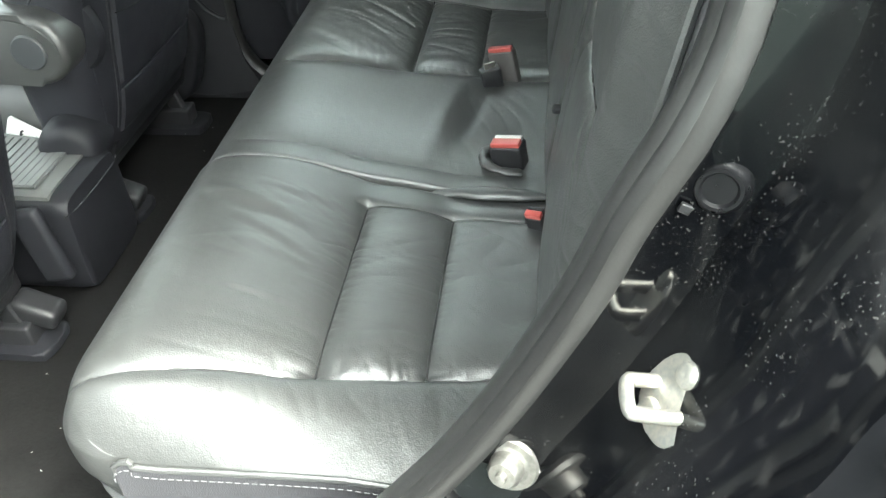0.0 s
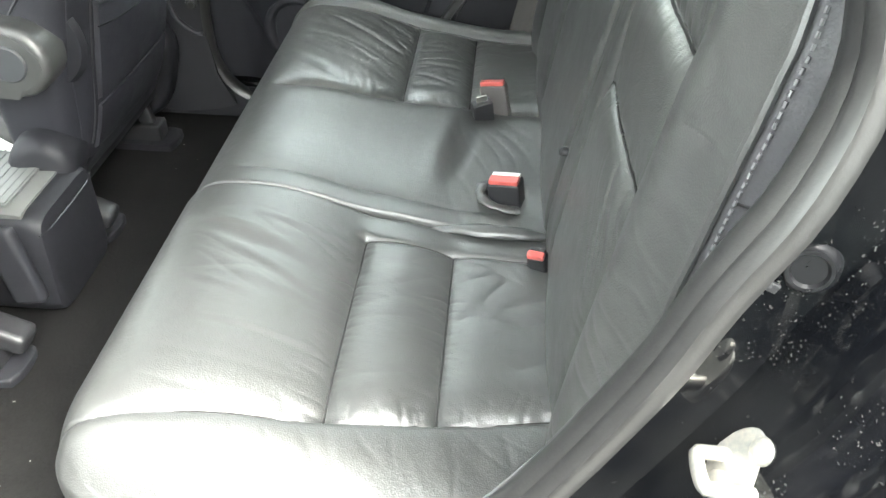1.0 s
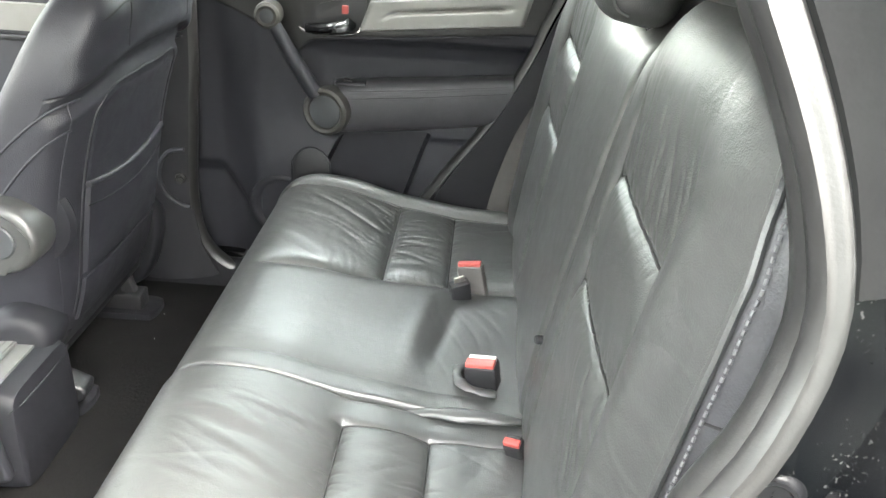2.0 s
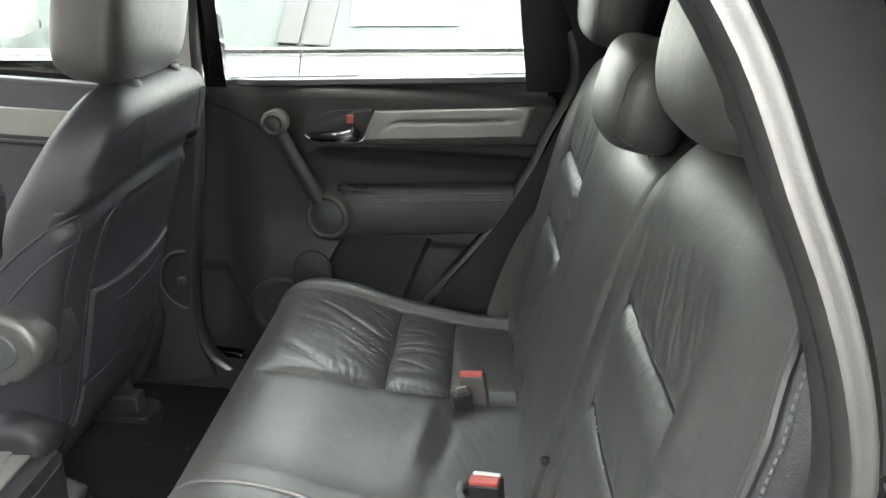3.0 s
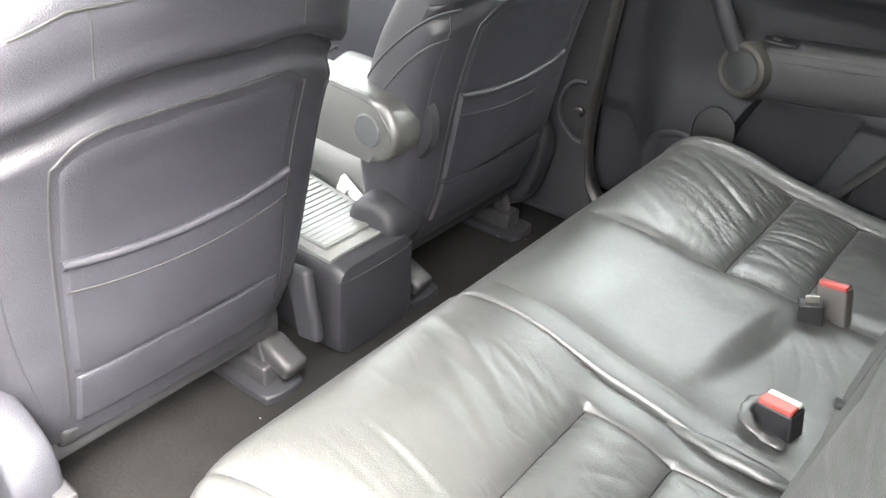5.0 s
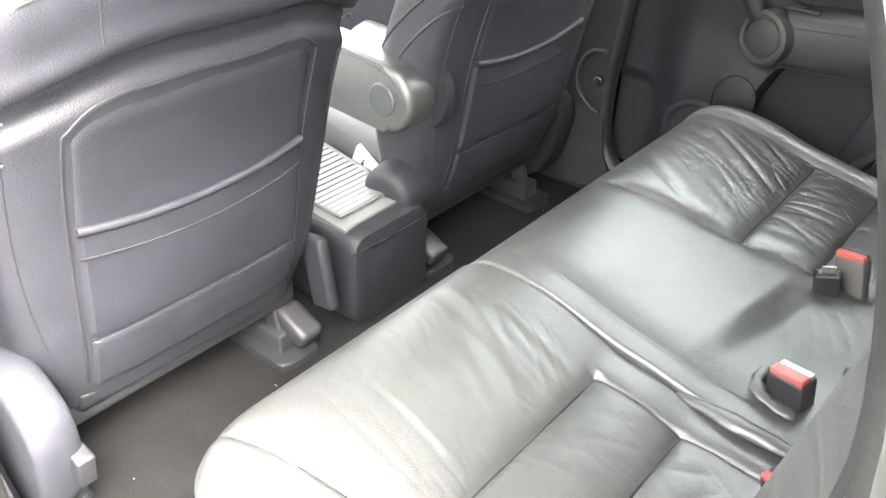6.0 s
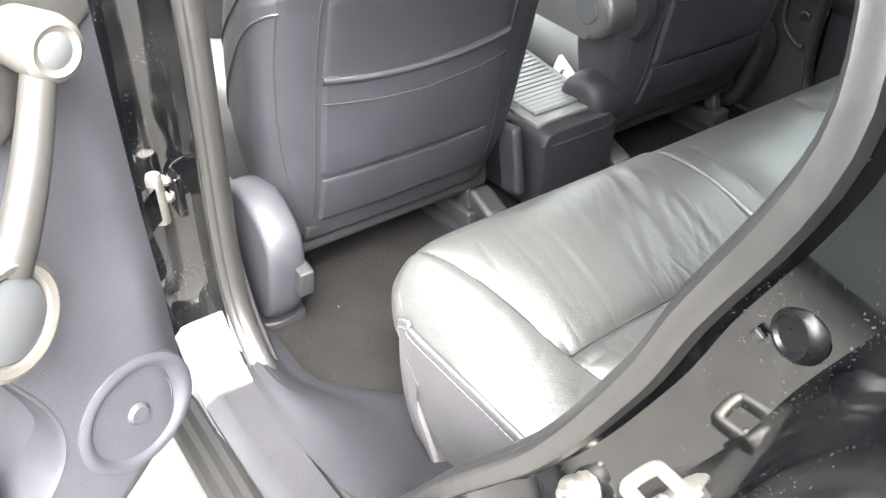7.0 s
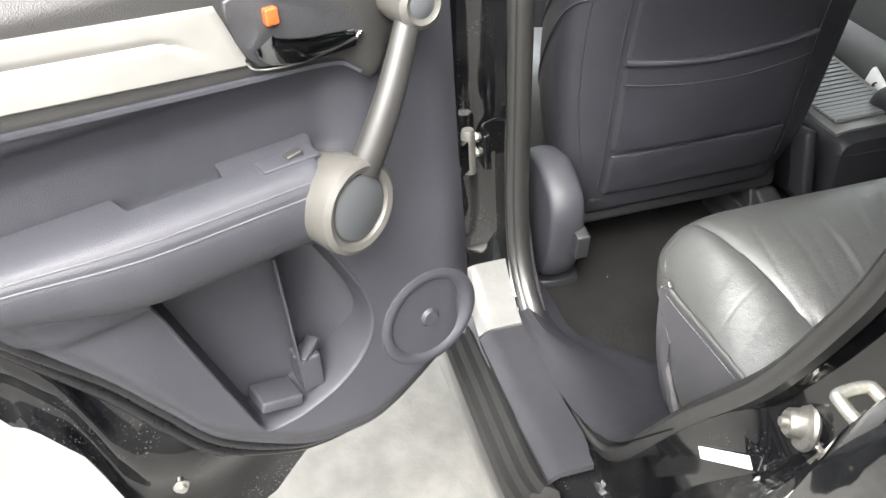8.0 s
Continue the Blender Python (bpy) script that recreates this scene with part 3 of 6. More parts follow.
def far_top(x, y):
    yc, ys = 0.535, far_seam(x)
    on = ramp(0.04, 0.09, x)
    d = y - ys
    h = -on * (0.010 * crease(d, 0.0075) + 0.004 * hump(d, 0.024))
    h = h + puckers(d, x, 2.0, np.where(d > 0, 0.022, 0.008)) * ramp(0.08, 0.16, x)
    outer = ramp(0, 0.014, d) * ramp(yc + 0.004, yc - 0.014, y)
    for sx, k in ((SEAM_1, 1.0), (SEAM_2, 0.85)):
        q = x - sx
        h -= k * outer * (0.011 * crease(q, 0.0075) + 0.005 * hump(q, 0.028))
        h += puckers(q, y, 15 + sx, np.where(q < 0, 0.022, 0.010)) * outer
    s = np.clip((y - yc) / (0.60 - yc), 0, 1.1)
    h -= np.where(y > yc, 0.006 * crease(y - yc, 0.006) - 0.010 * np.sin(math.pi * np.minimum(1, s)) + 0.03 * s**2 - 0.012 * s, 0.009 * crease(y - yc, 0.007) * ramp(0.05, 0.12, x))
    first = outer * ramp(0.03, 0.08, x) * ramp(SEAM_1, SEAM_1 - 0.04, x)
    h += first * (0.0019 * folds(y * 17 + x * 12, x * 3.5, 6.0, 1.6) + 0.0005 * folds(y * 33 + x * 18, x * 5, 16.0, 2.2) + 0.0018)
    back = outer * ramp(SEAM_1, SEAM_1 + 0.02, x)
    h += back * 0.0013 * folds(y * 28 - x * 7, x * 7, 23.0, 2.4)
    middle = ramp(0, -0.02, d)
    h += 0.005 * hump(y - 0.03, 0.16) * ramp(0.03, 0.15, x) * middle
    # the sunken fold towards the back of the middle place
    fx = 0.335 + 0.12 * (y - 0.02) + 0.006 * swell(y * 14, 5.0)
    h -= middle * (0.008 * ramp(fx - 0.012, fx + 0.035, x) * hump(y - 0.10, 0.11) - 0.004 * hump(x - fx + 0.012, 0.017) * hump(y - 0.10, 0.09))
    h -= middle * 0.004 * hump(x - 0.365 - 0.2 * (y - 0.05), 0.012) * hump(y - 0.08, 0.07)
    h += middle * 0.0004 * folds(x * 22 + y * 9, y * 6, 51.0) * ramp(0.3, 0.38, x)
    # rolled border beside the split
    r, e = 0.006, y + 0.1185
    k = np.maximum(0.0, r - np.maximum(0.0, e))
    h -= np.where(e < r, r - np.sqrt(np.maximum(0.0, r * r - k * k)), 0)
    h -= on * (0.0028 * crease(e - 0.044, 0.007) + 0.002 * hump(e - 0.05, 0.02)) * ramp(0.5, 0.36, x)
    return h + wrinkles(x, y, 8.1) * ramp(0.02, 0.1, x) * np.where(d > 0, 1.0, 0.8)


def closed_sheet(name, front, rim, mat, parent):
    """A fine sheet of points, its edge carried back to a rim and closed there."""
    nu, nv = front.shape[0], front.shape[1]
    index = np.arange(nu * nv).reshape(nu, nv)
    a, b, c, d = index[:-1, :-1], index[1:, :-1], index[1:, 1:], index[:-1, 1:]
    quads = np.stack([a, b, c, d], -1).reshape(-1, 4).tolist()
    loop = np.concatenate([index[0, :-1], index[:-1, -1], index[-1, :0:-1], index[:0:-1, 0]])
    verts = np.concatenate([front.reshape(-1, 3), rim.reshape(-1, 3)[loop]])
    first, n = nu * nv, len(loop)
    verts = np.concatenate([verts, verts[first:].mean(0)[None]])
    for i in range(n):
        j = (i + 1) % n
        quads.append([int(loop[i]), int(loop[j]), first + j, first + i])
        quads.append([first + i, first + j, first + n])
    me = bpy.data.meshes.new(name)
    me.from_pydata((verts - np.array(base_of(parent))).tolist(), [], quads)
    bm = bmesh.new()
    bm.from_mesh(me)
    bmesh.ops.recalc_face_normals(bm, faces=bm.faces[:])
    bm.to_mesh(me)
    bm.free()
    me.polygons.foreach_set("use_smooth", [True] * len(me.polygons))
    me.set_sharp_from_angle(angle=radians(62))
    me.materials.append(mat)
    ob = new(name, me)
    ob.parent = parent
    return ob


def cushion_sheet(y0, y1, relief, corner0, corner1):
    """Top surface of a cushion between y0 and y1, with rounded front corners."""
    def at_line(f):
        k = np.clip(f, 0, 1) * 239
        return np.interp(k, np.arange(240), LINE_X), np.interp(k, np.arange(240), LINE_Z)

    def top(u, v):
        u, v = np.broadcast_arrays(np.asarray(u, float), np.asarray(v, float))
        y = y0 + (y1 - y0) * v
        x, z = at_line(u)
        (ax, az), (bx, bz) = at_line(u - 0.01), at_line(u + 0.01)
        run = np.hypot(bx - ax, bz - az)
        nx, nz = -(bz - az) / run, (bx - ax) / run
        back = np.zeros(y.shape)
        for edge, r in ((y - y0, corner0), (y1 - y, corner1)):
            k = np.clip(1 - edge / r, 0, 1)
            deep = 0.085 if r > 0.08 else 0.95 * r
            back += deep * (1 - np.sqrt(1 - k * k)) * ramp(0.30, 0.0, x)
            if r > 0.03:
                low = np.interp(z, [0.45, 0.51, 0.54, 0.59, 0.64], [0.030, 0.022, 0.012, 0.003, 0.0])
                back += np.where((u < 0.3) & (edge < 0.14), low * np.clip(1 - edge / 0.14, 0, 1) ** 2, 0)
        h = np.where(z > 0.60, relief(x, y), relief(np.zeros(x.shape), y) * 0.2)
        flat = ramp(0.2, 0.75, nz)
        return np.stack([x + back + nx * h * (1 - flat), y, z + h * (flat + (1 - flat) * np.maximum(0, nz))], -1)
    return top


def build_cushion(name, label, y0, y1, relief, c0, c1, nv):
    t = thing(name, (0.25, (y0 + y1) / 2, 0.42), label, "car seat", group="rear seats")
    top = cushion_sheet(y0, y1, relief, c0, c1)
    v = np.linspace(0, 1, nv + 1)[None, :]
    u = np.linspace(0, 1, 361)[:, None]
    face = top(u, v)
    rim = face.copy()
    rim[..., 0] += np.where(u < 0.3, 0.03, 0)
    rim[..., 1] += 0.05 * np.maximum(0.0, 1 - 20 * v) if y0 < -0.5 else 0.0
    rim[..., 2] = 0.425
    closed_sheet("cushion", face, rim, LEATHER, t)
    return t, lambda a, b: Vector(top(a, b))


def u_of(x):
    """Place along the cushion's side line, on its upper face."""
    return float(np.interp(x, LINE_X[75:], np.arange(75, 240) / 239))


def sewn_seams(seat, top, y0, y1, lines):
    """Dark sunken seams laid in the grooves of a cushion; each line is a list of (x, y)."""
    for pts in lines:
        run = spline([(a, b, 0) for a, b in pts], 60)
        path = [top(u_of(q[0]), (q[1] - y0) / (y1 - y0)) + Vector((0, 0, 0.0004)) for q in run]
        part("seam", tube(path, 0.0014, 6, up=(0, 0, 1)), SEAM, seat)


def build_bench_near():
    t, top = build_cushion("rear_seat", "creased black leather single rear seat with stitched wing", -0.587, -0.1215, near_top, 0.092, 0.010, 290)
    side = lambda x: float(wing_line(x))
    sewn_seams(t, top, -0.587, -0.1215, [[(SEAM_1, side(SEAM_1)), (SEAM_1, -0.178)], [(SEAM_2, side(SEAM_2)), (SEAM_2, -0.178)],
                                         [(x, side(x)) for x in (0.05, 0.12, 0.2, 0.3, 0.4, 0.5)], [(0.255, -0.178), (0.35, -0.178), (0.47, -0.178)]])
    # smooth vinyl side below a piped seam
    def skirt(u, v, d):
        f = u
        a = 1 - v
        p = top(max(0.0, f), 0.0)
        zt = max(0.44, p.z - 0.002)
        z = 0.43 + (zt - 0.43) * a
        tuck = 0.030 * (1 - a) ** 1.6
        return Vector((p.x, -0.591 - d + tuck + 0.004 * math.sin(math.pi * a) * -1, z))
    part("side_panel", slab(lambda u, v: skirt(u, v, 0.002), lambda u, v: skirt(u, v, -0.004), 60, 14), LEATHER_SIDE, t, "smooth matt black vinyl side panel")
    edge = [top(f, 0.0) + Vector((0, -0.004, 0.001)) for f in np.linspace(next(i for i, q in enumerate(CUSHION_LINE) if q[1] > 0.662) / 239, 0.99, 60)]
    part("piping", tube(edge, 0.0034, 8, up=(0, 1, 0)), LEATHER, t)
    row = [p + Vector((0, -0.0045, -0.008)) for p in edge]
    part("stitching", stitches(row, t, 0.005, 0.003, 0.0005), THREAD, t, "pale stitching")
    return t


def build_bench_far():
    t, top = build_cushion("rear_seat", "creased black leather double rear seat", -0.1185, 0.60, far_top, 0.010, 0.07, 400)
    ys = lambda x: float(far_seam(x))
    sewn_seams(t, top, -0.1185, 0.60, [[(x, ys(x)) for x in (0.06, 0.12, 0.2, 0.3, 0.4)], [(SEAM_1, ys(SEAM_1)), (SEAM_1, 0.535)], [(SEAM_2, ys(SEAM_2)), (SEAM_2, 0.535)],
                                       [(0.08, 0.535), (0.2, 0.535), (0.35, 0.535), (0.48, 0.535)]])
    welt = [top(f, 0.0) + Vector((0, 0.0012, -0.009)) for f in np.linspace(0.16, 0.97, 80)]
    part("piping", tube(welt, 0.0020, 8, up=(0, 1, 0)), LEATHER, t)
    # loose roll of leather squeezed out of the split behind the pads
    roll = spline([(0.335, -0.122, 0.679), (0.37, -0.126, 0.684), (0.42, -0.131, 0.687), (0.465, -0.130, 0.685), (0.50, -0.126, 0.680)], 40)
    part("gusset", sweep(roll, lambda k: [((0.004 + 0.009 * math.sin(math.pi * k) + 0.001 * math.sin(k * 19)) * math.cos(a), (0.003 + 0.005 * math.sin(math.pi * k)) * math.sin(a)) for a in np.linspace(0, 2 * math.pi, 14, endpoint=False)], up=(0, 0, 1)), LEATHER, t, "loose roll of creased leather")
    return t


BACK_LINE = curve_1d([(0.60, 0.515), (0.66, 0.492), (0.72, 0.487), (0.80, 0.4965), (0.88, 0.509), (0.96, 0.5225), (1.04, 0.537), (1.10, 0.548), (1.15, 0.558), (1.20, 0.570), (1.235, 0.586), (1.255, 0.61), (1.262, 0.64)])
_bz = np.linspace(0.60, 1.262, 300)
_bx = np.array([BACK_LINE(z) for z in _bz])


def outer_edge(z):
    """Half width of a seat back, to its outer seam."""
    return np.interp(z, [0.6, 0.9, 1.1, 1.15, 1.2, 1.235, 1.262], [0.582, 0.582, 0.58, 0.576, 0.56, 0.535, 0.48])


def back_top(y):
    a = np.abs(y)
    return 1.262 - 0.06 * ramp(0.24, 0.10, a) - 0.01 * ramp(0.45, 0.58, a)


def cross_seam(a, sz):
    """Height of a cross seam of a seat back at a distance from the car's middle."""
    return sz - 0.4 * (a - 0.33) ** 2


def back_relief(y, z, inner, outer, s1=1.078, s2=0.955):
    """Forward bulge of a seat back; inner and outer are its seams, both as distances from the car's middle."""
    a = np.abs(y)
    inside = ramp(inner - 0.004, inner + 0.012, a) * ramp(outer + 0.004, outer - 0.012, a)
    h = np.zeros(a.shape)
    for sz, k in ((s1, 1.0), (s2, 0.85)):
        q = z - cross_seam(a, sz)
        h -= k * inside * (0.009 * crease(q, 0.0065) + np.where(q > 0, 0.007 * hump(q, 0.06), 0.0035 * hump(q, 0.02)))
        h += 0.7 * puckers(q, y, 21 + sz, np.where(q > 0, 0.018, 0.008)) * inside
    long = ramp(1.19, 1.13, z) * ramp(0.70, 0.76, z)
    for ya in (inner, outer):
        h -= 0.009 * crease(a - ya, 0.007) * long
    h += 0.9 * puckers(a - inner, z, 33.0, np.where(a > inner, 0.026, 0.008), 40) * long
    h += 0.5 * puckers(a - outer, z, 37.0, np.where(a < outer, 0.02, 0.006), 40) * long
    h += 0.006 * np.sin(math.pi * np.clip((a - inner) / (outer - inner), 0, 1)) * ramp(inner, inner + 0.02, a)
    h += 0.012 * hump(a - (outer + 0.05), 0.04) * ramp(1.22, 1.08, z)
    # upright folds in the upper pad, and at the outer end of the lower pad
    upper = hump(z - 1.125, 0.05) * inside
    h += upper * (0.0026 * folds(a * 30 + z * 8, z * 5, 12.0, 2.2) + 0.0012 * folds(a * 52 + z * 16, z * 7, 13.0))
    h += 0.0028 * folds(a * 44 + z * 26, z * 6, 15.0, 2.2) * hump(z - 0.905, 0.045) * hump(a - 0.41, 0.05) * inside
    h += 0.0012 * folds(z * 28 + a * 6, a * 8, 18.0) * hump(a - 0.545, 0.03) * ramp(1.2, 1.1, z)
    return h + wrinkles(z, y, 4.4)


def build_back(t, y0, y1, zips):
    def front(u, v):
        u, v = np.broadcast_arrays(np.asarray(u, float), np.asarray(v, float))
        f = np.where(u < 0.93, u, 0.93 + 0.07 * np.sin(np.clip((u - 0.93) / 0.07, 0, 1) * math.pi / 2))
        y = y0 + (y1 - y0) * v
        zn = 0.605 + 0.657 * f
        z = 0.605 + (back_top(y) - 0.605) * f
        x = np.interp(zn, _bz, _bx)
        # the outer wing is drawn in towards the top and rolls back
        wing = (y > 0) if y1 > 0.5 else (y < 0) if y0 < -0.5 else np.zeros(y.shape, bool)
        k = outer_edge(zn) / 0.582
        ya = np.where(wing, y * (1 - (1 - k) * ramp(0.2, 0.58, np.abs(y))), y)
        x = x + 0.010 * (np.maximum(0.0, np.abs(y) - 0.50) / 0.082) ** 2.2
        r = 0.018
        for d, used in ((y1 - y, y1 < 0.5), (y - y0, y0 > -0.5)):
            if used:
                e = np.maximum(0.0, r - np.maximum(0.0, d))
                x = x + np.where(d < r, r - np.sqrt(np.maximum(0.0, r * r - e * e)), 0)
        h = np.where(np.abs(y) > 0.16, back_relief(y, zn, 0.212, 0.462), wrinkles(z, y, 4.4) + 0.004 * hump(y, 0.1))
        return np.stack([x - h, ya, z], -1)
    uu, vv = np.linspace(0, 1, 331)[:, None], np.linspace(0, 1, (290 if zips else 430) + 1)[None, :]
    face = front(uu, vv)
    rim = face.copy()
    rim[..., 0] = np.maximum(0.66, rim[..., 0] + 0.02) + 0.02 * uu
    closed_sheet("backrest", face, rim, LEATHER, t)

    def on(y, z):
        u = (z - 0.605) / (back_top(y) - 0.605)
        return Vector(front(u, (y - y0) / (y1 - y0))) + Vector((-0.0003, 0, 0))
    for s in (-1, 1):
        if not y0 < s * 0.33 < y1:
            continue
        for sz in (1.078, 0.955):
            part("seam", tube([on(s * a, 0.605 + (cross_seam(a, sz) - 0.605) * (back_top(s * a) - 0.605) / 0.657) for a in np.linspace(0.215, 0.46, 60)], 0.0013, 6, up=(1, 0, 0)), SEAM, t)
        for a in (0.212, 0.462):
            part("seam", tube([on(s * a, z) for z in np.linspace(0.74, 1.15, 70)], 0.0013, 6, up=(1, 0, 0)), SEAM, t)
    if zips:
        # matt vinyl wing beyond a heavily stitched seam
        line = [Vector(front(f, 0.0)) + Vector((0.002, -0.0035, 0)) for f in np.linspace(0.12, 0.99, 60)]
        part("seam_cord", tube(line, 0.0042, 8, up=(0, 1, 0)), LEATHER, t)
        part("stitching", stitches([p + Vector((0.0075, -0.0058, 0)) for p in line], t, 0.0040, 0.0028, 0.0013), THREAD, t, "heavy pale stitching")

        def wing(u, v, d):
            i = min(58, int(u * 59))
            p = line[i].lerp(line[i + 1], u * 59 - i)
            return Vector((p.x + 0.004 + 0.095 * v, p.y + 0.004 - d - 0.040 * v**0.8, p.z))
        part("side_wing", slab(lambda u, v: wing(u, v, 0.004), lambda u, v: wing(u, v, -0.003), 50, 8), LEATHER_SIDE, t, "matt black vinyl side wing")
        part("wing_seam", tube([wing(0.64, v, 0.0045) for v in np.linspace(0.05, 0.95, 12)], 0.0012, 6, up=(1, 0, 0)), SEAM, t)
    return t


def pillow(at, size, tilt=0.0, n=3.2, mid=0.0, cuts=18):
    """A rounded cushion body: superellipse sections; size is depth, width, height."""
    rings = []
    for i in range(cuts + 1):
        w = -math.pi / 2 + math.pi * i / cuts
        zz = math.copysign(abs(math.sin(w)) ** (2 / n), w)
        k = max(0.02, abs(math.cos(w)) ** (2 / n))
        ring = []
        for j in range(40):
            a = 2 * math.pi * j / 40
            c, s = math.cos(a), math.sin(a)
            x = math.copysign(abs(c) ** (2 / n), c) * k * size[0] / 2
            y = math.copysign(abs(s) ** (2 / n), s) * k * size[1] / 2
            ring.append(Vector((x + mid * zz * size[0], y, zz * size[2] / 2)))
        rings.append(ring)
    bm = loft(rings)
    bm.transform(Matrix.Translation(at) @ Matrix.Rotation(radians(tilt), 4, "Y"))
    return bm


def build_headrest(seat, at, size, tilt=10):
    t = part("headrest", pillow(at, size, tilt, 3.4), LEATHER, seat, "black leather headrest with stitched sides")
    # side welts with a double row of stitches
    for s in (-1, 1):
        y = at[1] + s * size[1] * 0.43
        m = Matrix.Translation(at) @ Matrix.Rotation(radians(tilt), 4, "Y")
        loop = []
        for k in range(26):
            a = math.pi * (0.55 + 0.95 * k / 25)
            c, q = math.cos(a), math.sin(a)
            loop.append(m @ Vector((math.copysign(abs(c) ** 0.588, c) * size[0] * 0.5 * 0.768, y - at[1], -math.copysign(abs(q) ** 0.588, q) * size[2] * 0.5 * 0.768)))
        part("welt", tube(loop, 0.0022, 6, up=(0, 1, 0)), LEATHER, t)
        part("stitching", stitches([p + Vector((-0.001, -s * 0.006, 0)) for p in loop], t, 0.004, 0.003, 0.0008), THREAD, t, "pale stitching")
    for s in (-1, 1):
        y = at[1] + s * 0.05
        part("post", tube([(at[0] + 0.02, y, at[2] - size[2] / 2 - 0.05), (at[0] + 0.01, y, at[2] - size[2] * 0.3)], 0.006, 10), CHROME, t, "chrome post")
    return t


def build_rear_bench():
    near, far = build_bench_near(), build_bench_far()
    build_back(near, -0.582, -0.124, True)
    build_back(far, -0.118, 0.582, False)
    build_headrest(near, (0.598, -0.335, 1.385), (0.115, 0.25, 0.235))
    build_headrest(far, (0.598, 0.36, 1.385), (0.115, 0.25, 0.235))
    build_headrest(far, (0.580, 0.01, 1.253), (0.10, 0.22, 0.13))
    # round release buttons low on the seat backs
    part("release_button", lathe([(0.001, 0.003), (0.004, 0.003), (0.006, 0.001), (0.006, -0.006)], aim((0.494, -0.142, 0.82), (-1, -0.2, 0.1)), 16), PLASTIC_DARK, near, "small black release button")


def buckle(at, axis, face, label, body, top, size=(0.042, 0.022, 0.062), spin=0, tongue=False):
    t = thing("belt_buckle", at, label, "seat belt", group="rear belt buckles")
    z = Vector(axis).normalized()
    y = (Vector(face) - z * Vector(face).dot(z)).normalized()
    x = y.cross(z)
    m = Matrix.Translation(at) @ Matrix((x, y, z)).transposed().to_4x4()
    part("casing", rounded(size, 0.004, m @ Matrix.Translation((0, 0, size[2] / 2))), body, t)
    part("button", rounded((size[0] * 0.9, size[1] * 0.55, 0.008), 0.002, m @ Matrix.Translation((0, size[1] * 0.16, size[2] + 0.002))), top, t, "red release button")
    part("slot_plate", rounded((size[0] * 0.86, size[1] * 0.26, 0.006), 0.0015, m @ Matrix.Translation((0, -size[1] * 0.3, size[2] + 0.002))), WHITE_PLASTIC if tongue else PLASTIC_DARK, t)
    part("strap", rounded((size[0] * 0.62, size[1] * 0.5, 0.07), 0.003, m @ Matrix.Translation((0, 0, -0.03))), PLASTIC_DARK, t)
    return t


def build_buckles():
    buckle((0.438, -0.038, 0.662), (-0.15, -0.02, 1), (-0.25, -0.95, 0.1), "black seat belt buckle with a red button, in the cushion gap", PLASTIC_DARK, RED, (0.046, 0.03, 0.05), tongue=True)
    buckle((0.418, 0.24, 0.664), (-0.2, -0.02, 1), (-0.25, -0.95, 0.1), "warm grey seat belt buckle with a red button", BUCKLE_GREY, RED, (0.044, 0.02, 0.062))
    buckle((0.484, -0.183, 0.658), (-0.25, -0.25, 1), (-0.4, -0.9, 0.1), "black seat belt buckle half sunk between cushion and seat back", PLASTIC_DARK, RED, (0.024, 0.018, 0.045))
    # gathered leather mouth round the middle buckle
    t = thing("buckle_pouch", (0.42, -0.04, 0.672), "gathered leather mouth round a belt buckle", "seat cover")
    mouth = spline([(0.452, -0.072, 0.684), (0.432, -0.076, 0.688), (0.410, -0.068, 0.690), (0.397, -0.046, 0.691), (0.402, -0.022, 0.690), (0.414, -0.010, 0.685)], 40)

    def mouth_sec(k):
        r = 0.0038 + 0.0007 * math.sin(k * 17) + 0.0004 * math.sin(k * 41)
        return [(r * 2.0 * math.cos(a), r * math.sin(a)) for a in np.linspace(0, 2 * math.pi, 12, endpoint=False)]
    part("rim", sweep(mouth, mouth_sec, up=(0, 0, 1)), LEATHER, t)
    t = thing("belt_connector", (0.392, 0.225, 0.672), "small black seat belt connector beside a buckle", "seat belt")
    part("casing", rounded((0.034, 0.02, 0.042), 0.004, pose(0.392, 0.205, 0.688, 4, -10, 20)), PLASTIC_DARK, t)
    part("tongue", rounded((0.018, 0.004, 0.02), 0.001, pose(0.390, 0.203, 0.709, 4, -10, 20)), STEEL_DULL, t)
    # belt webbing down the far side lining
    t = thing("seat_belt", (0.45, 0.60, 0.66), "grey woven seat belt hanging beside the far seat", "seat belt")
    path = spline([(0.452, 0.602, 0.655), (0.473, 0.602, 0.75), (0.508, 0.604, 0.85), (0.565, 0.604, 0.95), (0.64, 0.60, 1.05)], 40)
    part("webbing", sweep(path, [(-0.0225, -0.001), (0.0225, -0.001), (0.0225, 0.001), (-0.0225, 0.001)], up=(0, 1, 0.0)), WEBBING, t)


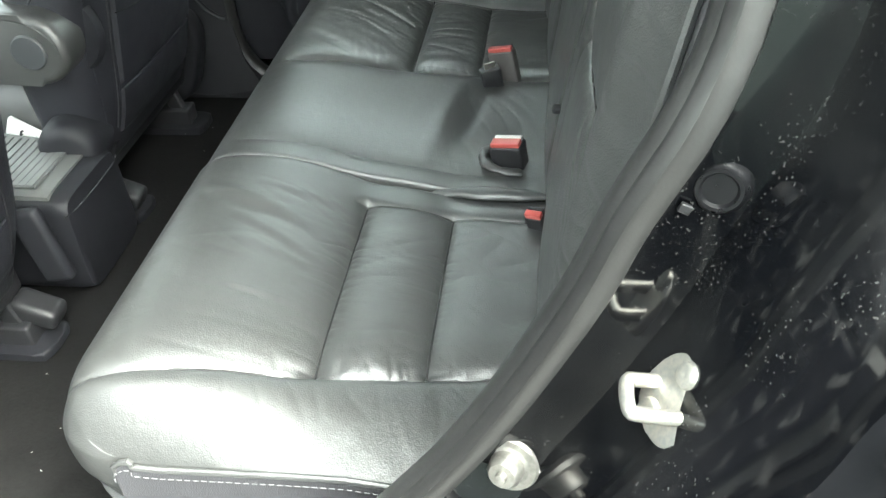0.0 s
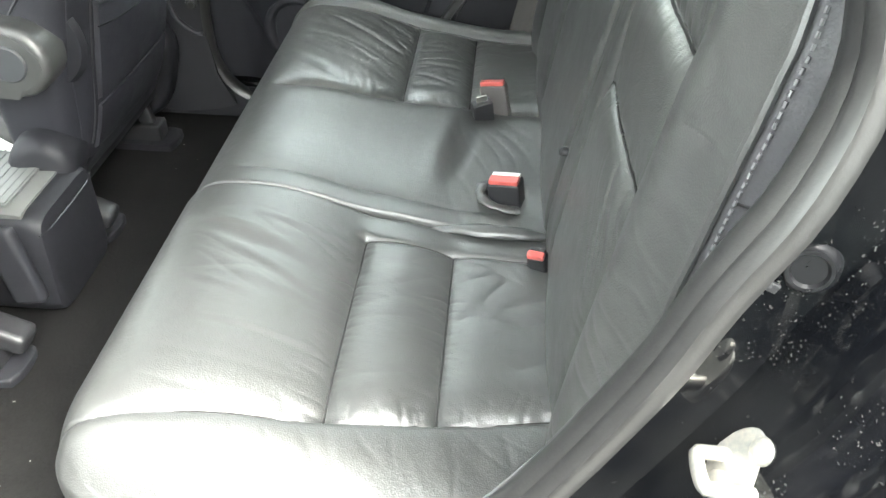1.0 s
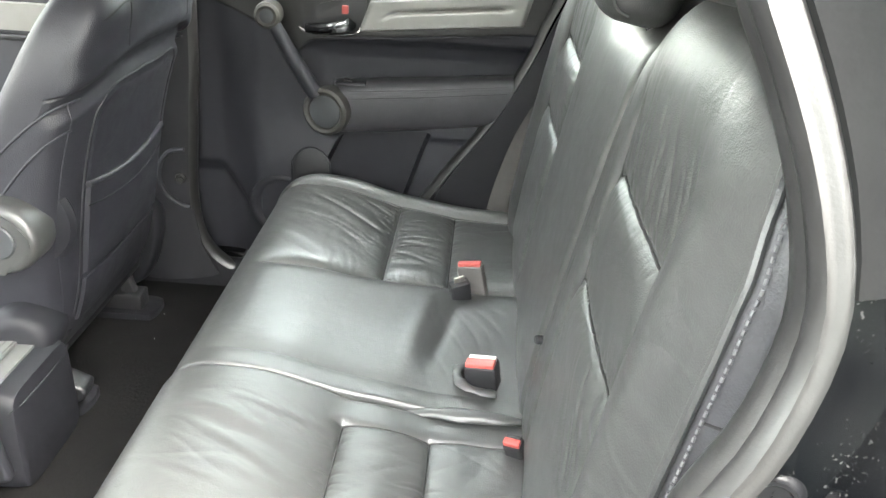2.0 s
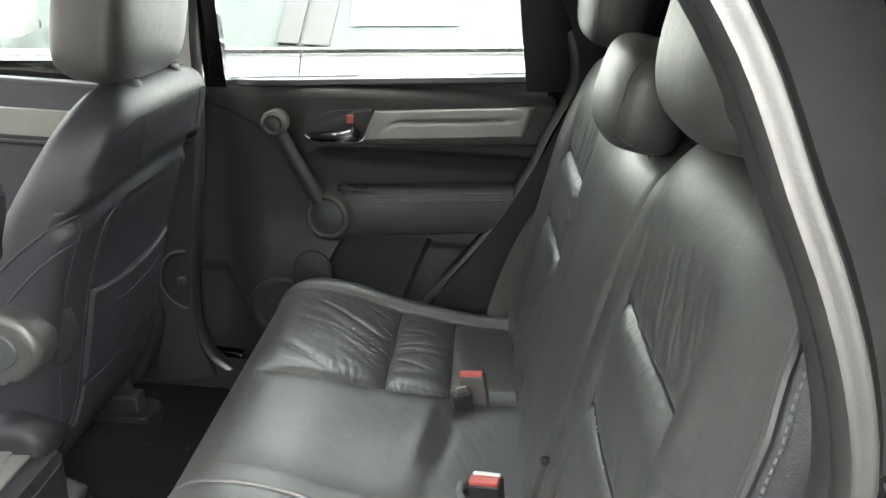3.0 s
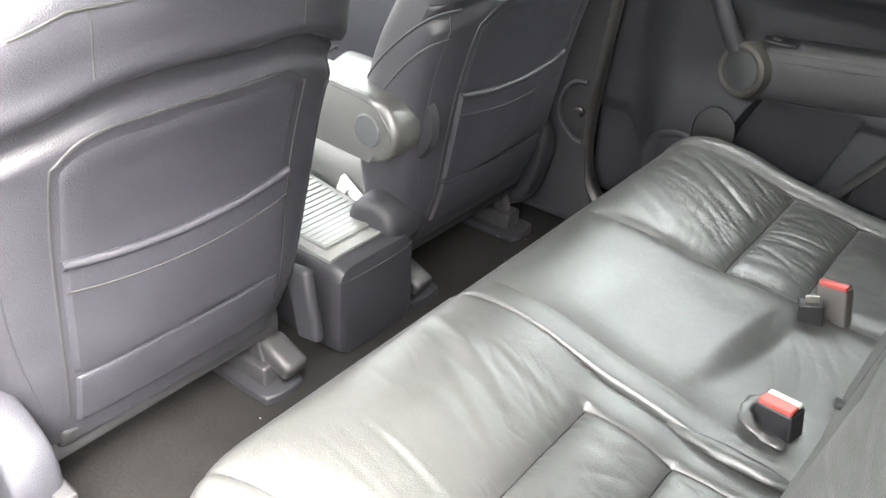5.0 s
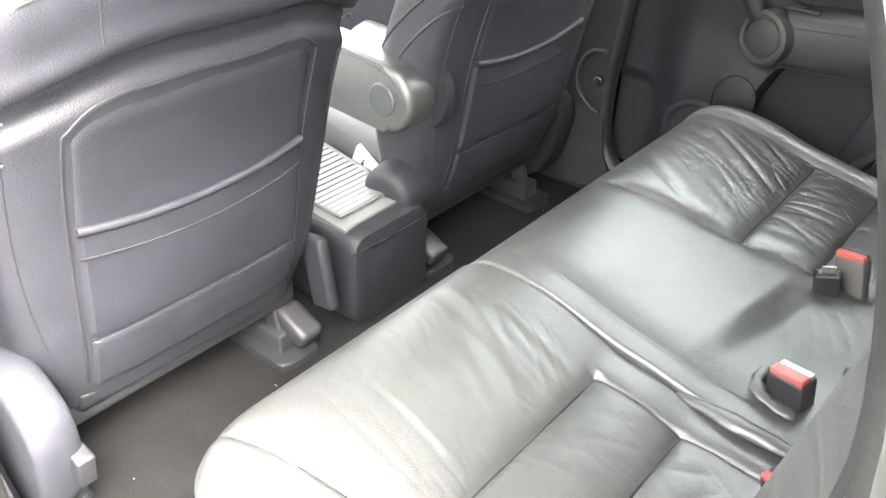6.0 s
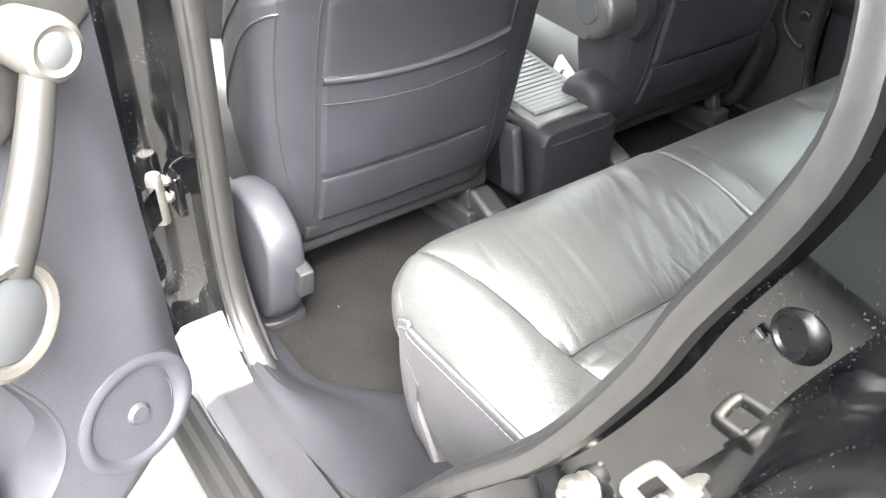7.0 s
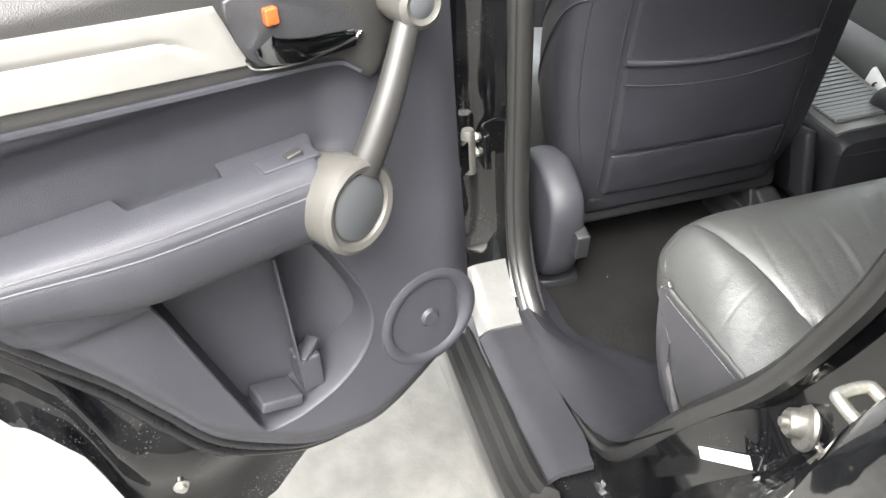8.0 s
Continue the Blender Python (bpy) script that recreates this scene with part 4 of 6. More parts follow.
# ---------------------------------------------------------------- front seats
SEAT_X = curve_1d([(0.545, -0.288), (0.60, -0.266), (0.66, -0.249), (0.75, -0.234), (0.85, -0.215), (0.93, -0.193), (1.0, -0.167), (1.05, -0.146), (1.10, -0.128), (1.135, -0.124), (1.16, -0.134), (1.175, -0.155), (1.182, -0.185)])
SEAT_W = curve_1d([(0.545, 0.205), (0.62, 0.225), (0.75, 0.246), (0.88, 0.252), (1.0, 0.25), (1.07, 0.242), (1.12, 0.222), (1.155, 0.19), (1.175, 0.14), (1.182, 0.09)])
SEAT_D = curve_1d([(0.545, 0.13), (0.70, 0.17), (0.9, 0.165), (1.05, 0.14), (1.12, 0.12), (1.16, 0.08), (1.182, 0.02)])


def cap_fold(dy):
    """Height of the cover's lower hem across a front seat."""
    return 1.052 - 0.80 * max(0.0, abs(dy) - 0.10) ** 1.5 - 0.003 * math.sin(dy * 30)


def seat_face(cy, y, z, n=4.0):
    """x of a front seat's rear face."""
    w, d = SEAT_W(z), SEAT_D(z)
    k = min(0.999, abs(y - cy) / w)
    h = 0.0
    if z > 0.95:
        fold = cap_fold(y - cy)
        h = -0.013 * step(fold + 0.002, fold - 0.003, z) * step(fold - 0.050, fold - 0.022, z) - 0.006 * bell(z - fold + 0.002, 0.003) + 0.006 * bell(z - fold - 0.015, 0.016)
    return SEAT_X(z) - d / 2 + d / 2 * (1 - k**n) ** (1 / n) + h


def front_seat(cy, s, label):
    """s points from the seat towards the car's middle line."""
    t = thing("front_seat", (-0.5, cy, 0.42), label, "car seat", group="front seats")
    rings = []
    levels = list(np.linspace(0.545, 0.93, 22)) + list(np.linspace(0.935, 1.065, 66)) + list(np.linspace(1.07, 1.182, 24))
    for z in levels:
        w, d, x = SEAT_W(z), SEAT_D(z), SEAT_X(z)
        ring = []
        for j in range(96):
            a = 2 * math.pi * j / 96
            c, q = math.cos(a), math.sin(a)
            n = 2 / 4.0
            yy = cy + math.copysign(abs(q) ** n, q) * w
            xx = x - d / 2 + math.copysign(abs(c) ** n, c) * d / 2
            if c > 0:
                xx = seat_face(cy, yy, z) if abs(q) < 0.995 else xx
            ring.append(Vector((xx + 0.0012 * wave(yy * 12, z * 12, cy), yy, z)))
        rings.append(ring)
    back = part("backrest", loft(rings), LEATHER_BACK, t)

    def panel(y0, y1, zb, zt, proud, roll, thick=0.012, relief=None, nu=26, nv=40):
        def face(u, v, d):
            y = cy + y0 + (y1 - y0) * v
            lo, hi = zb(y - cy), zt(y - cy)
            z = lo + (hi - lo) * u
            e = min(y - cy - y0, y1 - (y - cy), z - lo, hi - z)
            drop = 0.0
            if e < roll:
                drop = proud + 0.006 - (proud + 0.006) * math.sqrt(max(0, 1 - (1 - e / roll) ** 2))
            return Vector((seat_face(cy, y, z) + proud - drop - d + (relief(y - cy, z) if relief else 0) + 0.0010 * wave(y * 16, z * 16, 2), y, z))
        return slab(lambda u, v: face(u, v, 0), lambda u, v: face(u, v, thick), nu, nv)

    def corner(y):
        k = max(0.0, abs(y) - 0.13) / 0.036
        return min(1.003, cap_fold(y) - 0.049) - 0.03 * (1 - math.sqrt(max(0, 1 - min(1, k) ** 2)))
    part("back_panel", panel(-0.166, 0.166, lambda y: 0.578, corner, 0.0010, 0.005), LEATHER_BACK, t, "smooth black vinyl rear panel")

    ring = [(-0.169, 0.60), (-0.169, 0.80)] + [(y, corner(max(-0.166, min(0.166, y))) + 0.002) for y in np.linspace(-0.168, 0.168, 41)] + [(0.169, 0.80), (0.169, 0.60)]
    line = [(seat_face(cy, cy + q[0], q[1]) - 0.0006, cy + q[0], q[1]) for q in spline([(a, b, 0) for a, b in ring], 120)]
    part("panel_groove", tube(line, 0.0026, 6, up=(1, 0, 0)), PLASTIC_DARK, t)

    def sag(y):
        return 0.834 + 0.016 * (y / 0.166) ** 2
    bulge = lambda y, z: 0.008 * bell((z - 0.76) / 0.09, 1) * bell(y / 0.14, 1)
    part("pocket", panel(-0.164, 0.164, lambda y: 0.676, sag, 0.005, 0.006, relief=bulge, nu=30), LEATHER_BACK, t, "gathered map pocket with a piped hem")
    for name, f, r in (("pocket_hem", lambda y: sag(y) - 0.004, 0.0055), ("hem_seam", lambda y: sag(y) - 0.042, 0.0012)):
        line = [(seat_face(cy, cy + y, f(y)) + 0.0035 + bulge(y, f(y)) + (0 if r > 0.002 else 0.0015), cy + y, f(y)) for y in np.linspace(-0.162, 0.162, 40)]
        part(name, tube(line, r, 10, up=(1, 0, 0)), LEATHER_BACK if r > 0.002 else SEAM, t)
    part("lower_band", panel(-0.164, 0.164, lambda y: 0.582, lambda y: 0.672, 0.005, 0.006), LEATHER_BACK, t)
    # side seams of the cover and the stitched seam over the shoulder
    for q in (-1, 1):
        line = []
        for z in np.linspace(0.62, 1.0, 40):
            yy = cy + q * (SEAT_W(z) - 0.028 - 0.012 * step(1.0, 1.1, z))
            line.append((seat_face(cy, yy, z) + 0.0008, yy, z))
        part("cover_seam", tube([(a - 0.0012, b, c) for a, b, c in line], 0.0014, 6, up=(1, 0, 0)), LEATHER_BACK, t)
        # two hems of the cover sweep forwards and down round the side
        for top, fall, bend in ((1.004, 0.165, 1.7), (0.955, 0.235, 1.5)):
            line = []
            for k in np.linspace(0.0, 1.0, 36):
                z = top - fall * k**bend
                d = SEAT_D(z)
                deep = d * (0.10 + 0.80 * k)
                edge = (1 - abs(1 - 2 * deep / d) ** 4) ** 0.25
                line.append((SEAT_X(z) - deep, cy + q * (SEAT_W(z) * edge + 0.0004), z))
            part("side_hem", tube(line, 0.0019, 8, up=(0, 1, 0)), LEATHER_BACK, t)
    row = []
    for y in np.linspace(-0.20, 0.20, 40):
        z = 1.134 - 0.35 * max(0, abs(y) - 0.15)
        row.append((seat_face(cy, cy + y, z) + 0.0008, cy + y, z))
    part("shoulder_seam", tube(row, 0.0013, 6, up=(1, 0, 0)), SEAM, t)
    for q in (-1, 1):
        row = [(seat_face(cy, cy + q * 0.130, z) + 0.0003, cy + q * 0.130, z) for z in np.linspace(1.066, 1.132, 16)]
        part("cap_seam", tube(row, 0.0009, 6, up=(0, 1, 0)), SEAM, t)
    # headrest on two posts
    part("headrest", pillow((-0.198, cy, 1.300 if s > 0 else 1.277), (0.125, 0.335, 0.215), 8, 4.2, 0.0, 22), LEATHER, t, "black leather headrest")
    for q in (-1, 1):
        y = cy + q * 0.088
        part("post", tube([(-0.170, y, 1.13), (-0.176, y, 1.235)], 0.0085, 14), STEEL, t, "pale steel headrest post")
        part("post_sleeve", lathe([(0.008, 0.02), (0.018, 0.02), (0.024, 0.014), (0.028, 0.0), (0.028, -0.01)], aim((-0.172, y, 1.166), (0.25, 0, 1)), 20), PLASTIC_DARK, t)
    # cushion, its frame, recliner covers, rails and feet
    def cushion(u, v, d):
        x = -0.82 + 0.50 * u
        y = cy - 0.20 + 0.40 * v
        e = min(v, 1 - v) * 0.40
        z = 0.68 + 0.02 * (1 - u) + 0.02 * bell(e - 0.05, 0.04) - 0.05 * max(0, 1 - e / 0.04) ** 2 - 0.05 * max(0, 1 - u / 0.1) ** 2
        return Vector((x, y, z - d))
    part("cushion", slab(lambda u, v: cushion(u, v, 0), lambda u, v: cushion(u, v, 0.14), 24, 24), LEATHER, t)
    part("frame", rounded((0.46, 0.42, 0.05), 0.015, Matrix.Translation((-0.54, cy, 0.525))), PLASTIC_DARK, t)
    part("back_lining", rounded((0.03, 0.36, 0.05), 0.012, pose(-0.306, cy, 0.556, 0, 25, 0)), PLASTIC_DARK, t)
    for q in (-1, 1):
        y = cy + q * 0.235
        if q != s:
            # tall recliner cover on the door side
            out = spline([(-0.37, 0.47), (-0.40, 0.56), (-0.375, 0.645), (-0.32, 0.682), (-0.275, 0.686), (-0.235, 0.668), (-0.208, 0.645), (-0.198, 0.61), (-0.206, 0.56), (-0.228, 0.49), (-0.265, 0.452), (-0.325, 0.440)], 48, closed=True)
            shells = []
            for k in np.linspace(0.06, math.pi - 0.12, 15):
                m = 0.84 + 0.16 * math.sin(k) ** 0.6
                c = 0.015 - 0.030 * math.cos(k)
                shells.append([Vector((-0.30 + (a[0] + 0.30) * m - (0.07 if s < 0 else 0), y + q * c, 0.56 + (a[1] - 0.57) * m)) for a in out])
            part("recliner_cover", loft(shells), PLASTIC_TRIM if s < 0 else PLASTIC, t, "bulging charcoal plastic recliner cover")
            if s > 0:
                part("recliner_clip", rounded((0.03, 0.024, 0.05), 0.004, pose(-0.205, y - q * 0.006, 0.545, 0, 12, 0)), PLASTIC_DARK, t)
                part("cover_screw", lathe([(0.001, 0.004), (0.004, 0.004), (0.005, 0.0)], aim((-0.215, y + q * 0.03, 0.62), (0.6, q, 0)), 12), STEEL_DULL, t)
        else:
            if s < 0:
                drum = part("recliner_cover", lathe([(0.001, 0.040), (0.030, 0.040), (0.043, 0.036), (0.051, 0.024), (0.054, 0.006), (0.055, -0.05), (0.03, -0.055)], aim((-0.318, y + q * 0.010, 0.606), (0.18, q, 0.06)), 36), PLASTIC_TRIM, t, "rounded charcoal plastic recliner cover")
                part("skirt", rounded((0.085, 0.055, 0.10), 0.018, pose(-0.322, y - q * 0.012, 0.565, 0, -8, 0)), PLASTIC_TRIM, drum)
            else:
                part("hinge_cover", rounded((0.05, 0.022, 0.13), 0.010, pose(-0.262, y - q * 0.014, 0.575, 0, -10, 0)), PLASTIC_TRIM, t)
            part("rail_cover", rounded((0.075, 0.048, 0.036), 0.013, pose(-0.290, y - q * 0.045, 0.474, 0, 22, 0)), PLASTIC_DARK, t)
        yr = cy + q * (0.172 if q == s else (0.242 if s > 0 else 0.16))
        part("rail", rounded((0.62, 0.045, 0.04), 0.006, Matrix.Translation((-0.60, yr, 0.447))), PLASTIC_DARK, t)
        foot = spline([(-0.42, -0.042), (-0.285, -0.042), (-0.265, -0.036), (-0.258, -0.01), (-0.26, 0.02), (-0.275, 0.04), (-0.42, 0.042)], 24)
        part("rail_foot", prism([(a[0], a[1]) for a in foot], lambda a, b, c: Vector((a, yr + b, 0.418 + c)), 0.014, 0.006), PLASTIC_TRIM, t, "thin charcoal plastic rail foot")
        part("rail_leg", rounded((0.03, 0.02, 0.09), 0.005, pose(-0.32, yr, 0.462, 0, -15, 0)), PLASTIC_DARK, t)
    return t


def build_armrest(seat):
    """Folding armrest on the inner side of the far front seat."""
    out = [(math.cos(a) * 0.058 - 0.302, math.sin(a) * 0.058 + 0.798) for a in np.linspace(-math.pi / 2, math.pi / 2, 16)]
    out = [(-0.62, 0.762)] + [(-0.45, 0.748)] + out + [(-0.45, 0.866), (-0.62, 0.858), (-0.635, 0.81)]
    t = part("armrest", prism(out, lambda a, b, c: Vector((a, 0.122 - c, b)), 0.062, 0.016), LEATHER, seat, "black leather folding armrest")
    part("hub_plate", lathe([(0.02, -0.02), (0.074, -0.02), (0.078, -0.012), (0.072, 0.0), (0.02, 0.0)], aim((-0.296, 0.128, 0.80), (0, -1, 0)), 36), PLASTIC_TRIM, t, "charcoal plastic hub plate")
    part("hub_cap", lathe([(0.001, 0.004), (0.026, 0.004), (0.0285, 0.0018), (0.029, -0.003)], aim((-0.304, 0.060, 0.797), (0, -1, 0)), 32), PLASTIC_DISC, t, "round plastic hub cap")
    line = [Vector((a, 0.0595, b)) for a, b in [(-0.60, 0.848), (-0.45, 0.855), (-0.31, 0.846), (-0.262, 0.815), (-0.255, 0.79)]]
    part("seam", tube(spline(line, 24), 0.0016, 6, up=(0, 1, 0)), LEATHER, t)
    return t


def build_console():
    t = thing("centre_console", (-0.45, 0.033, 0.418), "charcoal plastic centre console with a ribbed sliding lid", "console")
    # body: rounded box that leans a little, higher in front
    def ring(x, r):
        h = 0.606 + 0.035 * step(-0.27, -0.8, x)
        out = []
        w0, w1 = 0.100, 0.094
        for k in range(48):
            a = 2 * math.pi * k / 48
            c, q = math.cos(a), math.sin(a)
            f = 2 / 7
            yy = math.copysign(abs(c) ** f, c)
            zz = math.copysign(abs(q) ** f, q)
            z = 0.42 + (h - 0.42) * (zz + 1) / 2 * r + (1 - r) * 0.03
            out.append(Vector((x, 0.033 + yy * (w0 + (w1 - w0) * (zz + 1) / 2) * r, z)))
        return out
    xs = [(-0.85, 1), (-0.6, 1), (-0.40, 1), (-0.31, 1), (-0.283, 0.995), (-0.268, 0.975), (-0.259, 0.94), (-0.2565, 0.88)]
    part("body", loft([ring(x, r) for x, r in xs]), PLASTIC_TRIM, t)
    part("seam_line", tube([(-0.2605, -0.062, 0.576), (-0.2555, -0.03, 0.573), (-0.2545, 0.033, 0.5725), (-0.2555, 0.1, 0.573), (-0.2605, 0.128, 0.576)], 0.0012, 6, up=(1, 0, 0)), PLASTIC_DARK, t)
    # lid well, frame and slats
    part("lid_frame", slab(lambda u, v: Vector((-0.62 + 0.335 * u, -0.052 + 0.17 * v, 0.6135 + 0.03 * step(0.9, 0.0, u) - 0.004 * (abs(2 * v - 1) ** 6) - 0.004 * u**8)),
                           lambda u, v: Vector((-0.62 + 0.335 * u, -0.052 + 0.17 * v, 0.600)), 20, 20), LID_GREY, t)
    slat_me = None
    lid = part("lid", slab(lambda u, v: Vector((-0.60 + 0.29 * u, -0.038 + 0.142 * v, 0.616 + 0.028 * step(0.9, 0.0, u))), lambda u, v: Vector((-0.60 + 0.29 * u, -0.038 + 0.142 * v, 0.612 + 0.028 * step(0.9, 0.0, u))), 12, 4), LID_GREY, t, "ribbed sliding lid")
    for k in range(22):
        x = -0.595 + 0.0131 * k
        u = (x + 0.60) / 0.29
        z = 0.6160 + 0.028 * step(0.9, 0.0, u)
        if slat_me is None:
            bm = rounded((0.0124, 0.138, 0.0030), 0.0008, None, 2)
            me = bpy.data.meshes.new("slat")
            bm.to_mesh(me)
            bm.free()
            me.materials.append(LID_GREY)
            slat_me = me
        ob = new("slat", slat_me)
        ob.parent = lid
        ob.location = Vector((x, 0.033, z)) - base_of(lid)
    # loose papers and a coiled cable in front of the lid
    p = thing("notepad", (-0.425, 0.150, 0.56), "white spiral notepad tucked between console and seat", "notepad")
    m = pose(-0.430, 0.147, 0.590, 12, 32, 0)
    part("pages", rounded((0.075, 0.010, 0.078), 0.002, m), PAPER, p, "white paper pages")
    for k in range(6):
        c = m @ Vector((0.004, -0.008, -0.022 + 0.0095 * k))
        ring = [c + m.to_3x3() @ Vector((0.014 * math.cos(a), 0.009 * math.sin(a), 0.003 * math.sin(a))) for a in np.linspace(0, 2 * math.pi, 16, endpoint=False)]
        part("coil", sweep(ring, circle(0.0019, 6), (0, 0, 1), closed=True), PLASTIC_DARK, p, "black wire coil")
    return t


# ---------------------------------------------------------------- doors
HINGE, OPEN = Vector((-0.15, -0.82, 0)), 70.0


def door_place(open_near):
    """Returns place(x, y, z): x along the car when shut, y the distance from the car's middle line."""
    if not open_near:
        return lambda x, y, z: Vector((x, y, z))
    turn = Matrix.Rotation(radians(-OPEN), 3, "Z")
    return lambda x, y, z: HINGE + turn @ (Vector((x, -y, z + 0.035)) - HINGE)


DOOR_FOOT = curve_1d([(-0.165, 0.66), (-0.11, 0.585), (-0.06, 0.535), (0.034, 0.478), (0.10, 0.468), (0.175, 0.486), (0.264, 0.553), (0.315, 0.635), (0.361, 0.712), (0.442, 0.82), (0.49, 0.92), (0.52, 1.0), (0.54, 1.06)])


SKIN_X = [-0.165, -0.11, -0.06, 0.034, 0.10, 0.15, 0.20, 0.24, 0.30, 0.36, 0.381, 0.394, 0.41, 0.45, 0.47, 0.52, 0.58]
SKIN_Z = [0.60, 0.56, 0.52, 0.475, 0.45, 0.40, 0.345, 0.33, 0.34, 0.385, 0.442, 0.509, 0.577, 0.648, 0.661, 0.85, 1.10]


def belt(x):
    return 1.108 + 0.052 * (x + 0.15) / 0.65


POCKET = spline([(0.205, 0.552), (0.165, 0.558), (0.115, 0.580), (0.076, 0.615), (0.060, 0.655), (0.066, 0.70), (0.085, 0.745), (0.100, 0.775), (0.120, 0.793),
                 (0.20, 0.800), (0.290, 0.808), (0.302, 0.800), (0.290, 0.765), (0.262, 0.680), (0.235, 0.60), (0.220, 0.560)], 120, closed=True)


def inside(poly, x, z):
    c = False
    for i in range(len(poly)):
        a, b = poly[i - 1], poly[i]
        if (a[1] > z) != (b[1] > z) and x < (b[0] - a[0]) * (z - a[1]) / (b[1] - a[1]) + a[0]:
            c = not c
    return c


def nearest(poly, x, z):
    best, at = 9.0, (x, z)
    for i in range(len(poly)):
        a, b = poly[i - 1], poly[i]
        dx, dz = b[0] - a[0], b[1] - a[1]
        k = min(1.0, max(0.0, ((x - a[0]) * dx + (z - a[1]) * dz) / max(1e-9, dx * dx + dz * dz)))
        d = (x - a[0] - dx * k) ** 2 + (z - a[1] - dz * k) ** 2
        if d < best:
            best, at = d, (a[0] + dx * k, a[1] + dz * k)
    return at


def trimmed_sheet(xs, zs, outline, hole, place, thick):
    """A sheet of even rows cut clean along an outline and round a hole."""
    nx, nz = len(xs), len(zs)
    ok = [[inside(outline, x, z) and not inside(hole, x, z) for z in zs] for x in xs]
    bm, rows = bmesh.new(), {}
    for i in range(nx):
        for j in range(nz):
            near_ok = ok[i][j] or any(ok[a][b] for a in range(max(0, i - 1), min(nx, i + 2)) for b in range(max(0, j - 1), min(nz, j + 2)))
            if not near_ok:
                continue
            x, z = xs[i], zs[j]
            if not ok[i][j]:
                x, z = nearest(hole if inside(hole, x, z) else outline, x, z)
            rows[i, j] = (bm.verts.new(place(x, z, 0)), bm.verts.new(place(x, z, thick)))
    for i in range(nx - 1):
        for j in range(nz - 1):
            q = ((i, j), (i + 1, j), (i + 1, j + 1), (i, j + 1))
            if all(k in rows for k in q) and any(ok[a][b] for a, b in q):
                for s in (0, 1):
                    bm.faces.new([rows[k][s] for k in q])
    return bm


def panel_y(x, z):
    y = 0.694
    y -= 0.014 * step(0.985, 1.003, z) * step(-0.03, 0.03, x) * step(1.13, 1.10, z)           # upper band
    y += 0.016 * step(1.0, 0.95, z) * step(0.86, 0.90, z) * step(0.02, 0.08, x)               # hollow over the armrest
    y -= 0.012 * step(0.86, 0.82, z) * step(0.78, 0.80, z) * step(0.03, 0.12, x)
    y -= 0.018 * step(0.84, 0.70, z) * step(0.30, 0.05, x) * step(-0.13, -0.05, x)            # swelling round speaker and pocket
    y -= 0.012 * step(0.84, 0.70, z) * step(0.20, 0.34, x)
    y += 0.030 * step(-0.06, -0.165, x)
    y += 0.022 * (1 - step(0.0, 0.045, z - DOOR_FOOT(x)))
    y += 0.008 * step(belt(x) - 0.03, belt(x), z)
    return y


